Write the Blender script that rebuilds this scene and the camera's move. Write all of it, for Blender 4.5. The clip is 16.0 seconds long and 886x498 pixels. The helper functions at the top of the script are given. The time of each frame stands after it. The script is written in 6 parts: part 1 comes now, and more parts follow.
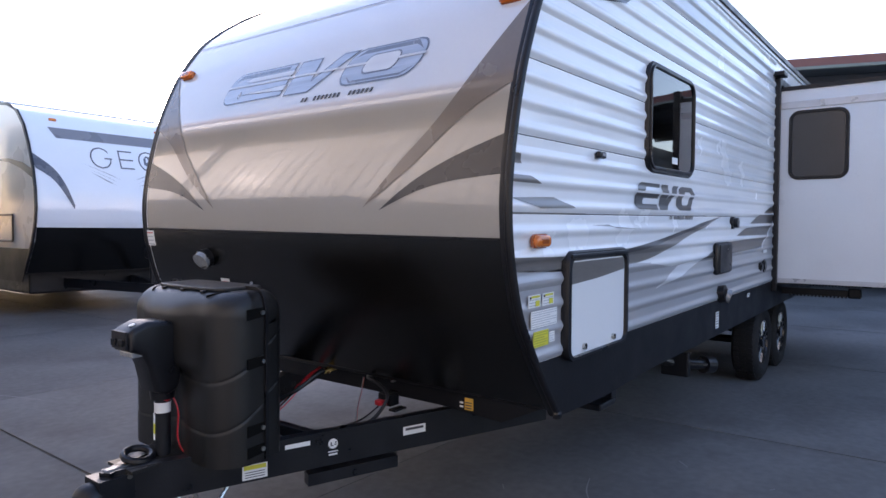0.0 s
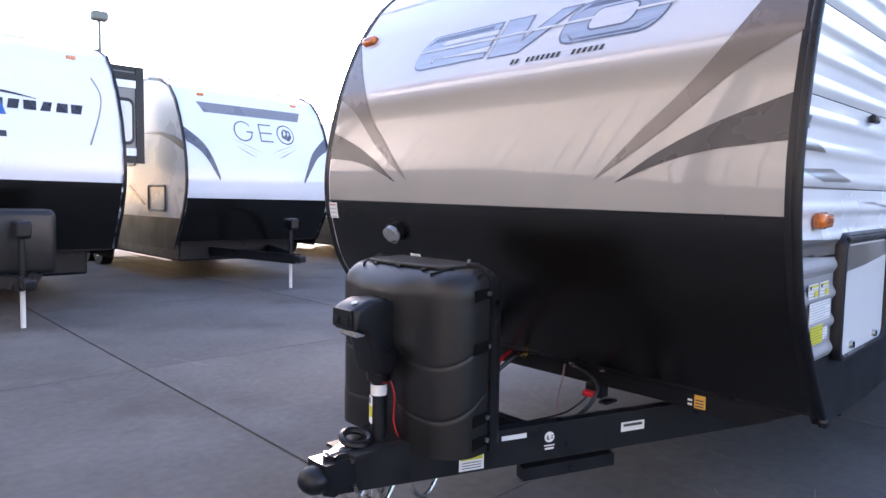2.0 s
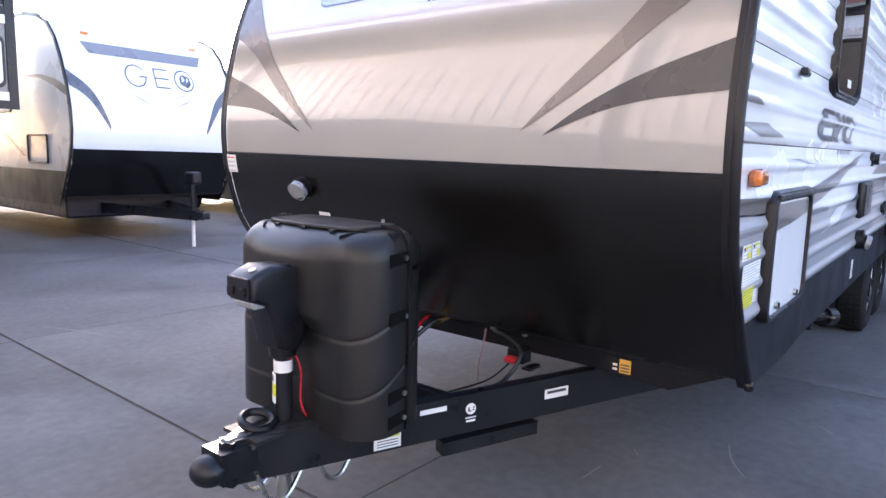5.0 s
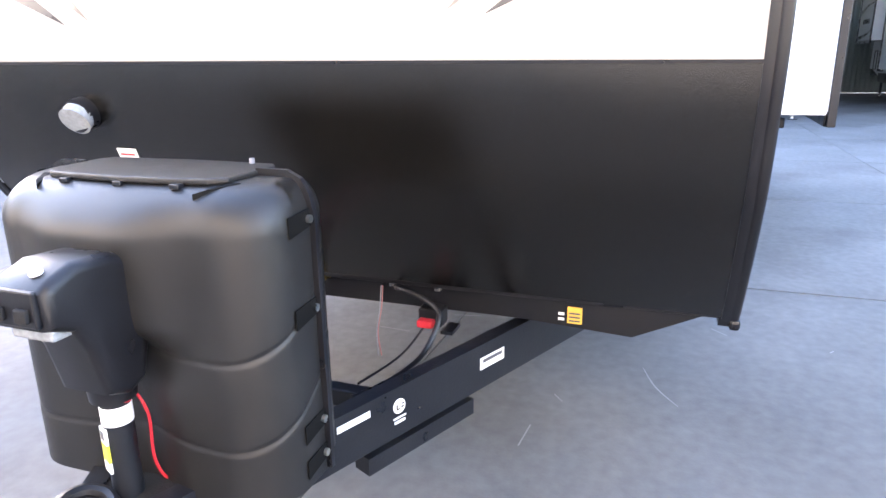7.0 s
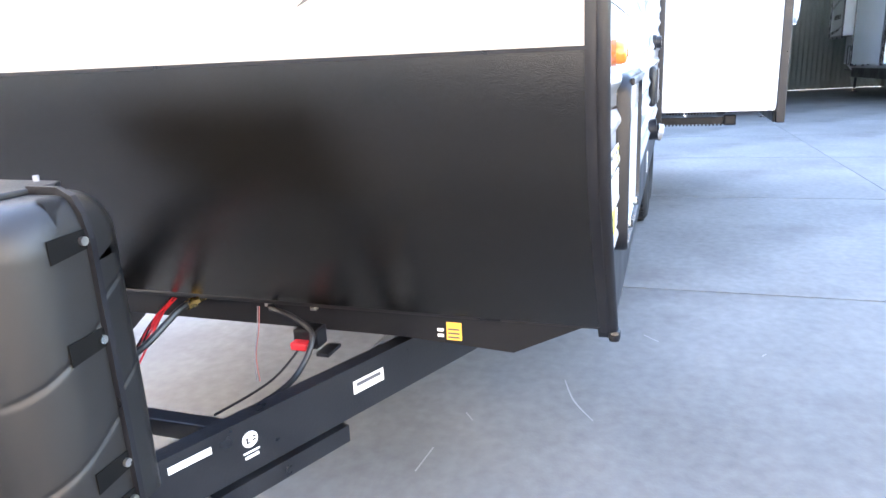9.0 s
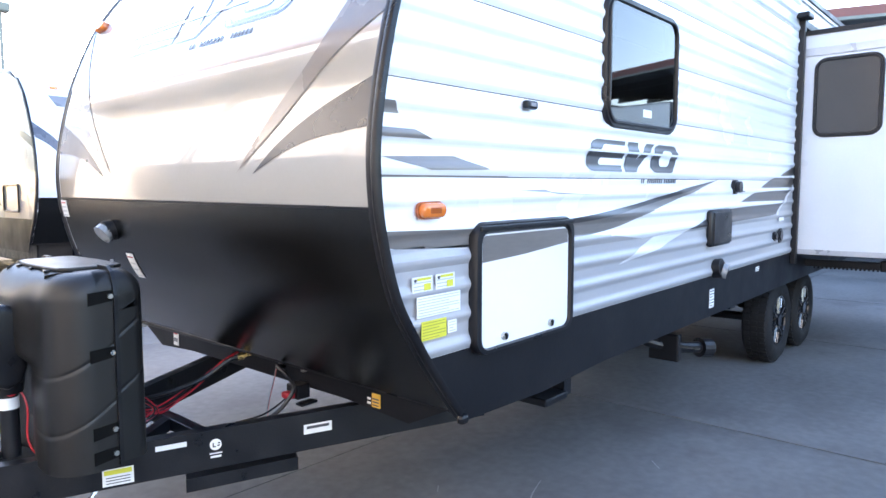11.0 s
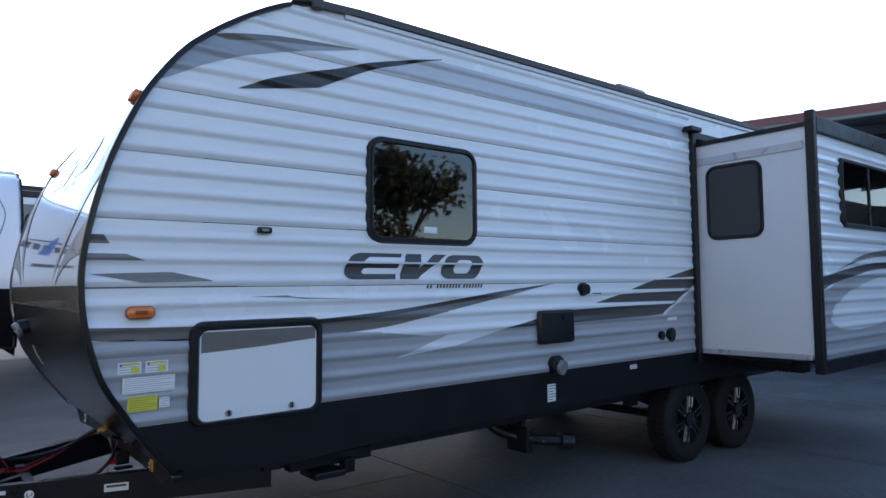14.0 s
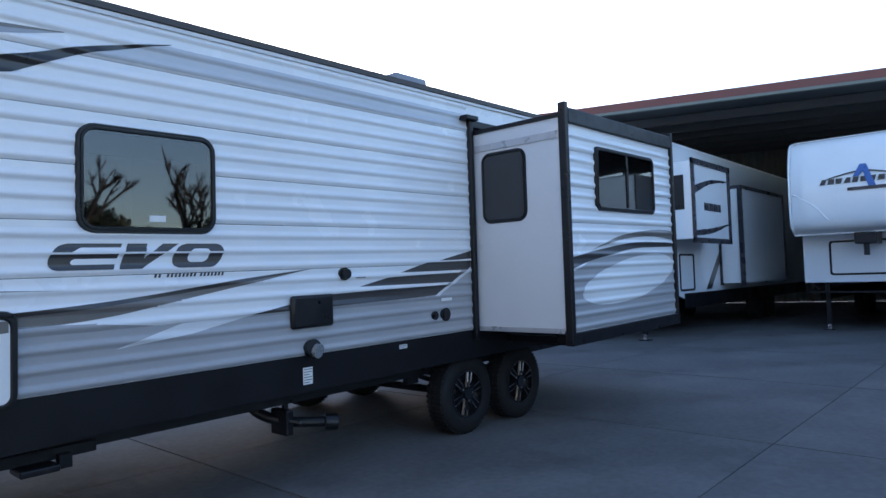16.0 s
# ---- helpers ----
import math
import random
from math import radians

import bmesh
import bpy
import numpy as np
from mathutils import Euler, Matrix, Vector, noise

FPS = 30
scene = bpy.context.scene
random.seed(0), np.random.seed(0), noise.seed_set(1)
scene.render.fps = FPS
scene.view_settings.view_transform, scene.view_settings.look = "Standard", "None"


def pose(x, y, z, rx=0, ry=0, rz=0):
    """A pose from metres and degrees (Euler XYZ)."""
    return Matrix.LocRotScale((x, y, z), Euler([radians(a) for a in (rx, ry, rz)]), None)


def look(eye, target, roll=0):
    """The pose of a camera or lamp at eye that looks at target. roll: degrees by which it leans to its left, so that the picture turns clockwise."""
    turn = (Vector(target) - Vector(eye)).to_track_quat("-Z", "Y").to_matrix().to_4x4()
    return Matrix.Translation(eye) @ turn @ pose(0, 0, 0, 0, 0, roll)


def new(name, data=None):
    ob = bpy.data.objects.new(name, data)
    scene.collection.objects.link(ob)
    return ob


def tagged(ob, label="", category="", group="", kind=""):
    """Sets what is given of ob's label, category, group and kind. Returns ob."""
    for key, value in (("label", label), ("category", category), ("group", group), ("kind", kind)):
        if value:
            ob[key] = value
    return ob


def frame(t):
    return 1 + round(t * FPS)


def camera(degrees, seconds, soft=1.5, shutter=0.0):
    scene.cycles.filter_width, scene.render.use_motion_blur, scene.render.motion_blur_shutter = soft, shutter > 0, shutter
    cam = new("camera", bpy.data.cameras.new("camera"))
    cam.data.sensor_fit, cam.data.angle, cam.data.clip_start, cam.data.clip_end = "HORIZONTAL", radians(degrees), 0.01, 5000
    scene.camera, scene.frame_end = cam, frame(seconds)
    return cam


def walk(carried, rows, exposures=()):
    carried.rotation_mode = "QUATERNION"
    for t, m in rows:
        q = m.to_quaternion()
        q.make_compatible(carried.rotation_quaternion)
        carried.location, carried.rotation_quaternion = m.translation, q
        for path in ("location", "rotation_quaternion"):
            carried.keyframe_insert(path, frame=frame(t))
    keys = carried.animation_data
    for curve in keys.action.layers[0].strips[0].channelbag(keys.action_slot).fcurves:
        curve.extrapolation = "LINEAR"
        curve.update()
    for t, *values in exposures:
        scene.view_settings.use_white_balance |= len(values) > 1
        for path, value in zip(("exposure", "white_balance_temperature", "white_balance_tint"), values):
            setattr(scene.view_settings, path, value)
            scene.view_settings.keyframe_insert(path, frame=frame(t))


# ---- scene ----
cam = camera(68.2, 16.0)
PATH = [
    (0, (-1.924, -1.22, 1.316), (-0.338, -0.003, 1.257), 0.4),
    (0.5, (-1.981, -1.032, 1.332), (-0.433, 0.232, 1.253), 0.2),
    (1, (-2.042, -0.895, 1.321), (-0.54, 0.423, 1.228), -0.3),
    (1.5, (-2.046, -0.811, 1.304), (-0.607, 0.573, 1.189), 0.5),
    (2, (-2.062, -0.684, 1.31), (-0.681, 0.755, 1.169), 1.1),
    (2.5, (-2.08, -0.522, 1.309), (-0.682, 0.897, 1.131), 1.5),
    (3, (-2.085, -0.429, 1.312), (-0.618, 0.911, 1.085), 1.9),
    (3.2, (-2.079, -0.428, 1.309), (-0.596, 0.892, 1.065), 1.8),
    (5.3, (-1.772, -0.525, 1.307), (-0.204, 0.683, 1.018), 1.0),
    (5.5, (-1.675, -0.442, 1.323), (-0.082, 0.728, 1.019), 0.2),
    (6, (-1.59, -0.219, 1.278), (0.068, 0.853, 0.961), 0.1),
    (6.5, (-1.534, 0.001, 1.3), (0.212, 0.883, 0.883), -1.1),
    (7, (-1.46, 0.159, 1.283), (0.347, 0.826, 0.744), -0.8),
    (7.5, (-1.29, 0.244, 1.264), (0.538, 0.806, 0.677), -1.7),
    (8, (-1.206, 0.207, 1.269), (0.633, 0.713, 0.665), -2.4),
    (8.2, (-1.204, 0.188, 1.244), (0.657, 0.633, 0.662), -2.1),
    (10.3, (-1.236, -1.024, 1.296), (0.362, 0.159, 1.079), -1.3),
    (10.5, (-1.235, -1.141, 1.322), (0.353, 0.065, 1.161), -0.2),
    (11, (-1.225, -1.368, 1.316), (0.267, -0.046, 1.158), 0.0),
    (11.5, (-1.067, -1.601, 1.31), (0.255, -0.105, 1.187), 1.4),
    (12, (-0.961, -1.853, 1.335), (0.435, -0.423, 1.271), 2.2),
    (12.5, (-0.886, -2.124, 1.339), (0.448, -0.634, 1.386), 1.6),
    (13, (-0.737, -2.334, 1.364), (0.577, -0.829, 1.449), 0.2),
    (13.5, (-0.545, -2.568, 1.335), (0.737, -1.039, 1.468), -0.1),
    (14, (-0.469, -2.899, 1.337), (0.777, -1.341, 1.481), -0.3),
    (14.5, (-0.437, -3.132, 1.341), (0.861, -1.612, 1.411), 0.5),
    (15, (-0.249, -3.364, 1.358), (1.136, -1.923, 1.42), -0.0),
    (15.5, (-0.054, -3.579, 1.36), (1.388, -2.196, 1.441), -0.7),
    (16, (0.124, -3.586, 1.337), (1.609, -2.249, 1.422), -1.8),
]
LIGHT = [
    (0, 2.1, 6550, 27), (1.5, 2.5, 6550, 28), (3, 3.0, 6550, 29), (5.5, 3.2, 6700, 29), (6, 3.35, 6700, 29), (6.5, 3.75, 6700, 27), (7, 4.7, 6950, 24), (8, 5.3, 7150, 21),
    (10.5, 4.0, 6650, 20), (11, 3.5, 6500, 20), (11.5, 2.95, 6200, 18), (12, 2.45, 6050, 17), (12.5, 2.02, 6000, 17), (14, 1.5, 6000, 18), (15, 1.62, 5950, 17), (16, 1.72, 5900, 17),
]
walk(cam, [(t, look(eye, target, roll)) for t, eye, target, roll in PATH], LIGHT)


# ---- light ----
SUN_AZ, SUN_EL = 54.5, 13.0
world = bpy.data.worlds.new("world")
scene.world = world
world.use_nodes = True
wn = world.node_tree.nodes
sky = wn.new("ShaderNodeTexSky")
sky.sky_type, sky.sun_disc = "NISHITA", False
sky.sun_elevation, sky.sun_rotation = radians(SUN_EL), radians(90 - SUN_AZ)
sky.air_density, sky.dust_density, sky.ozone_density = 1.0, 0.7, 1.6
wn["Background"].inputs["Strength"].default_value = 0.15
world.node_tree.links.new(sky.outputs["Color"], wn["Background"].inputs["Color"])
sun_data = bpy.data.lights.new("sun", "SUN")
sun_data.energy, sun_data.angle, sun_data.color = 1.4, radians(0.6), (1.0, 0.92, 0.80)
sun = new("sun", sun_data)
sun_way = Vector((math.cos(radians(SUN_AZ)) * math.cos(radians(SUN_EL)), math.sin(radians(SUN_AZ)) * math.cos(radians(SUN_EL)), math.sin(radians(SUN_EL))))
sun.matrix_world = look(sun_way * 60, (0, 0, 0))


# ---- materials ----
def mat(name, color, rough=0.5, metal=0.0, var=0.08, scale=6.0, fine=60.0, bump=0.0, bump_scale=200.0, coat=0.0, stretch=(1, 1, 1), rough_var=0.1, dirt=None, spec=0.5, rand=0.0, coat_ior=1.5):
    """A surface with variation at two scales, fine relief and uneven gloss, in object space."""
    m = bpy.data.materials.new(name)
    m.use_nodes = True
    nt = m.node_tree
    n, l = nt.nodes, nt.links
    b = n["Principled BSDF"]
    tc = n.new("ShaderNodeTexCoord")
    mp = n.new("ShaderNodeMapping")
    mp.inputs["Scale"].default_value = stretch
    l.new(tc.outputs["Object"], mp.inputs["Vector"])
    big, small = n.new("ShaderNodeTexNoise"), n.new("ShaderNodeTexNoise")
    for t, s, d in ((big, scale, 4), (small, fine, 3)):
        t.inputs["Scale"].default_value = s
        t.inputs["Detail"].default_value = d
        l.new(mp.outputs["Vector"], t.inputs["Vector"])
    mx = n.new("ShaderNodeMath")
    mx.operation = "MULTIPLY_ADD"
    mx.inputs[1].default_value, mx.inputs[2].default_value = 0.4, 0.3
    l.new(small.outputs["Fac"], mx.inputs[0])
    ad = n.new("ShaderNodeMath")
    ad.operation = "ADD"
    l.new(big.outputs["Fac"], ad.inputs[0])
    l.new(mx.outputs["Value"], ad.inputs[1])
    rp = n.new("ShaderNodeMapRange")
    rp.inputs["From Min"].default_value, rp.inputs["From Max"].default_value = 0.65, 1.35
    rp.inputs["To Min"].default_value, rp.inputs["To Max"].default_value = 1 - var, 1 + var
    l.new(ad.outputs["Value"], rp.inputs["Value"])
    hs = n.new("ShaderNodeHueSaturation")
    hs.inputs["Color"].default_value = (*color, 1)
    value = rp.outputs["Result"]
    if rand:
        oi = n.new("ShaderNodeObjectInfo")
        rr = n.new("ShaderNodeMapRange")
        rr.inputs["To Min"].default_value, rr.inputs["To Max"].default_value = 1 - rand, 1 + rand
        l.new(oi.outputs["Random"], rr.inputs["Value"])
        mu = n.new("ShaderNodeMath")
        mu.operation = "MULTIPLY"
        l.new(value, mu.inputs[0])
        l.new(rr.outputs["Result"], mu.inputs[1])
        value = mu.outputs["Value"]
    l.new(value, hs.inputs["Value"])
    col = hs.outputs["Color"]
    if dirt:
        dn = n.new("ShaderNodeTexNoise")
        dn.inputs["Scale"].default_value, dn.inputs["Detail"].default_value, dn.inputs["Roughness"].default_value = dirt[1], 6, 0.65
        l.new(tc.outputs["Object"], dn.inputs["Vector"])
        cr = n.new("ShaderNodeMapRange")
        cr.inputs["From Min"].default_value, cr.inputs["From Max"].default_value = dirt[2], dirt[2] + 0.15
        cr.inputs["To Max"].default_value = dirt[3]
        l.new(dn.outputs["Fac"], cr.inputs["Value"])
        mixer = n.new("ShaderNodeMix")
        mixer.data_type = "RGBA"
        mixer.inputs["B"].default_value = (*dirt[0], 1)
        l.new(cr.outputs["Result"], mixer.inputs["Factor"])
        l.new(col, mixer.inputs["A"])
        col = mixer.outputs["Result"]
    l.new(col, b.inputs["Base Color"])
    ro = n.new("ShaderNodeMapRange")
    ro.inputs["From Min"].default_value, ro.inputs["From Max"].default_value = 0.3, 0.7
    ro.inputs["To Min"].default_value, ro.inputs["To Max"].default_value = max(0.01, rough - rough_var), min(1, rough + rough_var)
    l.new(big.outputs["Fac"], ro.inputs["Value"])
    l.new(ro.outputs["Result"], b.inputs["Roughness"])
    b.inputs["Metallic"].default_value = metal
    b.inputs["Coat Weight"].default_value = coat
    b.inputs["Coat Roughness"].default_value = 0.06 if coat_ior == 1.5 else 0.03
    b.inputs["Coat IOR"].default_value = coat_ior
    b.inputs["Specular IOR Level"].default_value = spec
    if bump:
        bn = n.new("ShaderNodeTexNoise")
        bn.inputs["Scale"].default_value, bn.inputs["Detail"].default_value = bump_scale, 2
        l.new(mp.outputs["Vector"], bn.inputs["Vector"])
        bp = n.new("ShaderNodeBump")
        bp.inputs["Strength"].default_value, bp.inputs["Distance"].default_value = bump, 0.003
        l.new(bn.outputs["Fac"], bp.inputs["Height"])
        l.new(bp.outputs["Normal"], b.inputs["Normal"])
    return m


def glass(name, tint, rough=0.02):
    m = bpy.data.materials.new(name)
    m.use_nodes = True
    b = m.node_tree.nodes["Principled BSDF"]
    b.inputs["Base Color"].default_value = (*tint, 1)
    b.inputs["Roughness"].default_value = rough
    b.inputs["Transmission Weight"].default_value = 1.0
    b.inputs["IOR"].default_value = 1.75
    return m


WHITE_SIDING = mat("white painted aluminium", (0.80, 0.81, 0.83), 0.26, 0, 0.03, 2.0, 30, 0.02, 9, coat=0.5, rough_var=0.02)
GREY_SIDING = mat("silver grey painted aluminium", (0.36, 0.36, 0.375), 0.32, 0, 0.08, 1.5, 40, 0.02, 9, coat=0.45, rough_var=0.02)
DARK_VINYL = mat("charcoal brown vinyl", (0.045, 0.041, 0.041), 0.33, 0, 0.12, 3, 40, 0.02, 9, coat=0.45, rough_var=0.02)
MID_VINYL = mat("grey brown vinyl", (0.17, 0.155, 0.145), 0.34, 0, 0.25, 1.6, 30, 0.02, 9, coat=0.45, stretch=(0.5, 1, 4), rough_var=0.02)
TOP_VINYL = mat("blue grey vinyl", (0.33, 0.35, 0.39), 0.34, 0, 0.2, 1.6, 30, 0.02, 9, coat=0.45, stretch=(0.5, 1, 4), rough_var=0.02)
BAND_VINYL = mat("pale blue grey vinyl", (0.52, 0.54, 0.58), 0.34, 0, 0.12, 1.6, 30, 0.02, 9, coat=0.45, stretch=(0.5, 1, 4), rough_var=0.02)
PALE_VINYL = mat("pale silver vinyl", (0.66, 0.67, 0.69), 0.33, 0, 0.06, 2, 30, 0.02, 9, coat=0.45, rough_var=0.02)
def reflection_toned_paint(name, low, high, z0, z1):
    """A glossy gelcoat whose upper tone holds a mirrored sky, melting into the lower over a height."""
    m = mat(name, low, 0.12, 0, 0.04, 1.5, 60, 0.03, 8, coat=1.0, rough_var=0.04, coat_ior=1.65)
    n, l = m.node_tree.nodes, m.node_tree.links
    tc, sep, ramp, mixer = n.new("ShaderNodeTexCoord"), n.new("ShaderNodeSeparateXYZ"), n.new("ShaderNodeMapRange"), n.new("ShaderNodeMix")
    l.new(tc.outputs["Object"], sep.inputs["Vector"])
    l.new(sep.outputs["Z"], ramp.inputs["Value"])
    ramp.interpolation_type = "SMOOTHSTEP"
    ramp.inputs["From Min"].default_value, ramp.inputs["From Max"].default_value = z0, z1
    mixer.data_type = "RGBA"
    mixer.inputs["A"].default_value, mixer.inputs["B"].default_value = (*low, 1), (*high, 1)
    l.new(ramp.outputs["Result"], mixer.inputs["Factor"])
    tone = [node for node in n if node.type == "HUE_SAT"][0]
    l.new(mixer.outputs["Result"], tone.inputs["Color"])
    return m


# the silver paints in sky mirrored above the warehouse roofline
FRONT_PAINT = reflection_toned_paint("champagne gelcoat toned by mirrored sky", (0.32, 0.296, 0.262), (0.54, 0.57, 0.62), 1.80, 1.90)
TAUPE_VINYL = mat("taupe vinyl", (0.15, 0.125, 0.105), 0.25, 0, 0.1, 3, 50, coat=0.5)
BLACK_VINYL = mat("black vinyl", (0.028, 0.025, 0.026), 0.28, 0, 0.1, 3, 50, coat=0.25)
CHROME_VINYL = mat("silver blue foil", (0.36, 0.39, 0.45), 0.16, 0.3, 0.3, 4, 30, coat=1.0, stretch=(1, 0.3, 5), coat_ior=1.75)
EMBLEM_EDGE = mat("slate foil edge", (0.10, 0.105, 0.13), 0.2, 0.2, 0.2, 6, 40, coat=1.0, coat_ior=1.75)
BLACK_PANEL = mat("black textured fibreglass", (0.0065, 0.0060, 0.0056), 0.13, 0, 0.15, 4, 80, 0.2, 420, rough_var=0.03, spec=0.45, stretch=(1, 0.6, 1.6))
BLACK_SKIRT = mat("black painted aluminium", (0.008, 0.008, 0.010), 0.42, 0, 0.15, 3, 60, 0.12, 40, spec=0.25)
BLACK_TRIM = mat("black plastic trim", (0.008, 0.008, 0.010), 0.35, 0, 0.15, 8, 90, 0.1, 300, spec=0.35)
BLACK_STEEL = mat("black painted steel", (0.009, 0.010, 0.013), 0.36, 0, 0.25, 9, 120, 0.15, 150, dirt=((0.06, 0.055, 0.05), 7, 0.62, 0.3), spec=0.35)
COVER_PLASTIC = mat("grained black plastic", (0.011, 0.0105, 0.0105), 0.38, 0, 0.12, 6, 150, 0.2, 900, rough_var=0.05, spec=0.42)
# near-black that puts the shade of recesses into the colour
RECESS_SHADE = mat("black recess shade", (0.004, 0.004, 0.004), 0.7, 0, 0.1, 9, 90, spec=0.1)
RUBBER = mat("tyre rubber", (0.012, 0.012, 0.013), 0.75, 0, 0.2, 8, 120, 0.3, 160, dirt=((0.06, 0.055, 0.05), 9, 0.6, 0.25), spec=0.25)
RIM_BLACK = mat("gloss black alloy", (0.012, 0.012, 0.014), 0.18, 0.2, 0.1, 9, 60, coat=0.6)
ALLOY = mat("machined alloy", (0.6, 0.6, 0.62), 0.25, 1.0, 0.1, 9, 60)
SPOKE = mat("dull machined alloy", (0.32, 0.32, 0.34), 0.3, 1.0, 0.15, 9, 60)
STEEL = mat("zinc plated steel", (0.55, 0.54, 0.5), 0.3, 1.0, 0.2, 20, 120)
WORN_STEEL = mat("worn dark steel", (0.16, 0.155, 0.15), 0.42, 0.8, 0.3, 20, 120)
ROUGH_STEEL = mat("weathered black steel", (0.02, 0.019, 0.018), 0.68, 0, 0.3, 14, 120, 0.3, 150, spec=0.2)
BRASS = mat("brass", (0.6, 0.42, 0.16), 0.3, 1.0, 0.15, 20, 120)
RED_WIRE = mat("red cable", (0.5, 0.02, 0.03), 0.4, 0, 0.1)
BLUE_WIRE = mat("dull grey cable", (0.2, 0.22, 0.25), 0.5, 0, 0.1)
DULL_WIRE = mat("dull pink cable", (0.35, 0.12, 0.12), 0.5, 0, 0.1)
LABEL_WHITE = mat("white label", (0.75, 0.75, 0.74), 0.45, 0, 0.05, 20, 200)
LABEL_INK = mat("label print", (0.06, 0.06, 0.07), 0.5, 0, 0.1)
PRINT_GREY = mat("pale grey print", (0.42, 0.43, 0.45), 0.5, 0, 0.1)
OLIVE_INK = mat("olive print", (0.32, 0.31, 0.04), 0.5, 0, 0.1)
LABEL_YELLOW = mat("yellow label", (0.62, 0.58, 0.05), 0.45, 0, 0.1, 20, 200)
LABEL_ORANGE = mat("orange label", (0.72, 0.4, 0.06), 0.45, 0, 0.1, 20, 200)
LABEL_RED = mat("red label", (0.5, 0.04, 0.04), 0.45, 0, 0.1)
HATCH_WHITE = mat("smooth white panel", (0.78, 0.79, 0.80), 0.22, 0, 0.02, 3, 60, coat=0.4, rough_var=0.02)
SLIDE_WHITE = mat("white fibreglass", (0.66, 0.67, 0.69), 0.36, 0, 0.04, 3, 60, 0.08, 60)
STRIP = mat("pale satin aluminium", (0.5, 0.5, 0.52), 0.35, 0.3, 0.1, 9, 80)
AMBER = mat("amber lens", (0.65, 0.16, 0.015), 0.12, 0, 0.1, 40, 120, coat=0.8)
AMBER_DARK = mat("deep amber lens", (0.34, 0.075, 0.01), 0.2, 0, 0.1, 40, 120, coat=0.6)
LENS_GREY = mat("dull clear lens", (0.24, 0.25, 0.26), 0.14, 0, 0.3, 60, 160, coat=0.8)
TINT = glass("tinted window glass", (0.10, 0.11, 0.12))
SCREENED = mat("screened dark glass", (0.03, 0.03, 0.032), 0.17, 0, 0.1, 3, 400, 0.05, 500, rough_var=0.03, spec=0.5)
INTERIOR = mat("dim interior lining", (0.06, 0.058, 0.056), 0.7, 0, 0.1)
CURTAIN = mat("pale blind", (0.5, 0.48, 0.45), 0.8, 0, 0.1)
CONCRETE = mat("concrete", (0.138, 0.137, 0.135), 0.78, 0, 0.42, 0.9, 18, 0.2, 90, rough_var=0.12, dirt=((0.075, 0.072, 0.07), 0.7, 0.5, 0.6), rand=0.05, spec=0.12)
ROOF_WHITE = mat("white roof membrane", (0.7, 0.7, 0.7), 0.6, 0, 0.08)
SHED_WALL = mat("weathered shed steel", (0.16, 0.17, 0.15), 0.6, 0, 0.2, 0.8, 20)
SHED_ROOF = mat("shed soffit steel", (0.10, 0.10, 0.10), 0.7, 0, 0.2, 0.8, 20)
SHED_RED = mat("oxide red fascia", (0.17, 0.055, 0.045), 0.6, 0, 0.2, 2, 30)
GEL_WHITE = mat("white gelcoat", (0.78, 0.80, 0.83), 0.16, 0, 0.04, 1.2, 40, 0.04, 6, coat=0.6, rough_var=0.05)
GEL_CREAM = mat("cream fibreglass", (0.74, 0.72, 0.67), 0.3, 0, 0.06, 1.2, 40, coat=0.3)
GREY_PAINT = mat("grey body paint", (0.2, 0.2, 0.22), 0.3, 0, 0.1, 1.2, 40, coat=0.4)
BLUE_INK = mat("blue vinyl", (0.03, 0.12, 0.4), 0.3, 0, 0.1)
SLATE_INK = mat("slate grey vinyl", (0.11, 0.115, 0.14), 0.3, 0, 0.15)
NAVY_INK = mat("navy vinyl", (0.03, 0.03, 0.038), 0.3, 0, 0.1)
BARK = mat("bark", (0.07, 0.055, 0.045), 0.9, 0, 0.3, 6, 60, 0.5, 60)
LEAF = mat("dry foliage", (0.085, 0.085, 0.045), 0.7, 0, 0.4, 3, 30)
GUTTER_BROWN = mat("dark brown painted aluminium", (0.05, 0.04, 0.036), 0.4, 0, 0.15, 5, 60)


# ---- mesh helpers ----
def part(name, bm, material, parent, label="", smooth=0.0):
    """Links a bmesh as one mesh object under a thing or a part."""
    me = bpy.data.meshes.new(name)
    if smooth:
        for f in bm.faces:
            f.smooth = True
        for e in bm.edges:
            if len(e.link_faces) == 2 and e.calc_face_angle(0) > radians(smooth):
                e.smooth = False
    bm.to_mesh(me)
    bm.free()
    me.materials.append(material)
    ob = new(name, me)
    ob.parent = parent
    if label:
        tagged(ob, label)
    return ob


def thing(name, m, label, category, group="", kind=""):
    ob = new(name)
    ob.matrix_world = m
    ob.empty_display_size = 0.1
    return tagged(ob, label, category, group, kind)


def box(bm, x0, x1, y0, y1, z0, z1, bevel=0.0, m=None, seg=2):
    r = bmesh.ops.create_cube(bm, size=1.0, matrix=Matrix.Translation(((x0 + x1) / 2, (y0 + y1) / 2, (z0 + z1) / 2)) @ Matrix.Diagonal((x1 - x0, y1 - y0, z1 - z0, 1)))
    vs = r["verts"]
    if bevel:
        es = list({e for v in vs for e in v.link_edges})
        out = bmesh.ops.bevel(bm, geom=es, offset=bevel, segments=seg, profile=0.5, affect="EDGES")
        vs = list({v for f in out["faces"] for v in f.verts} | {v for v in vs if v.is_valid})
    if m is not None:
        bmesh.ops.transform(bm, matrix=m, verts=vs)
    return bm


def boxed(*a, **k):
    return box(bmesh.new(), *a, **k)


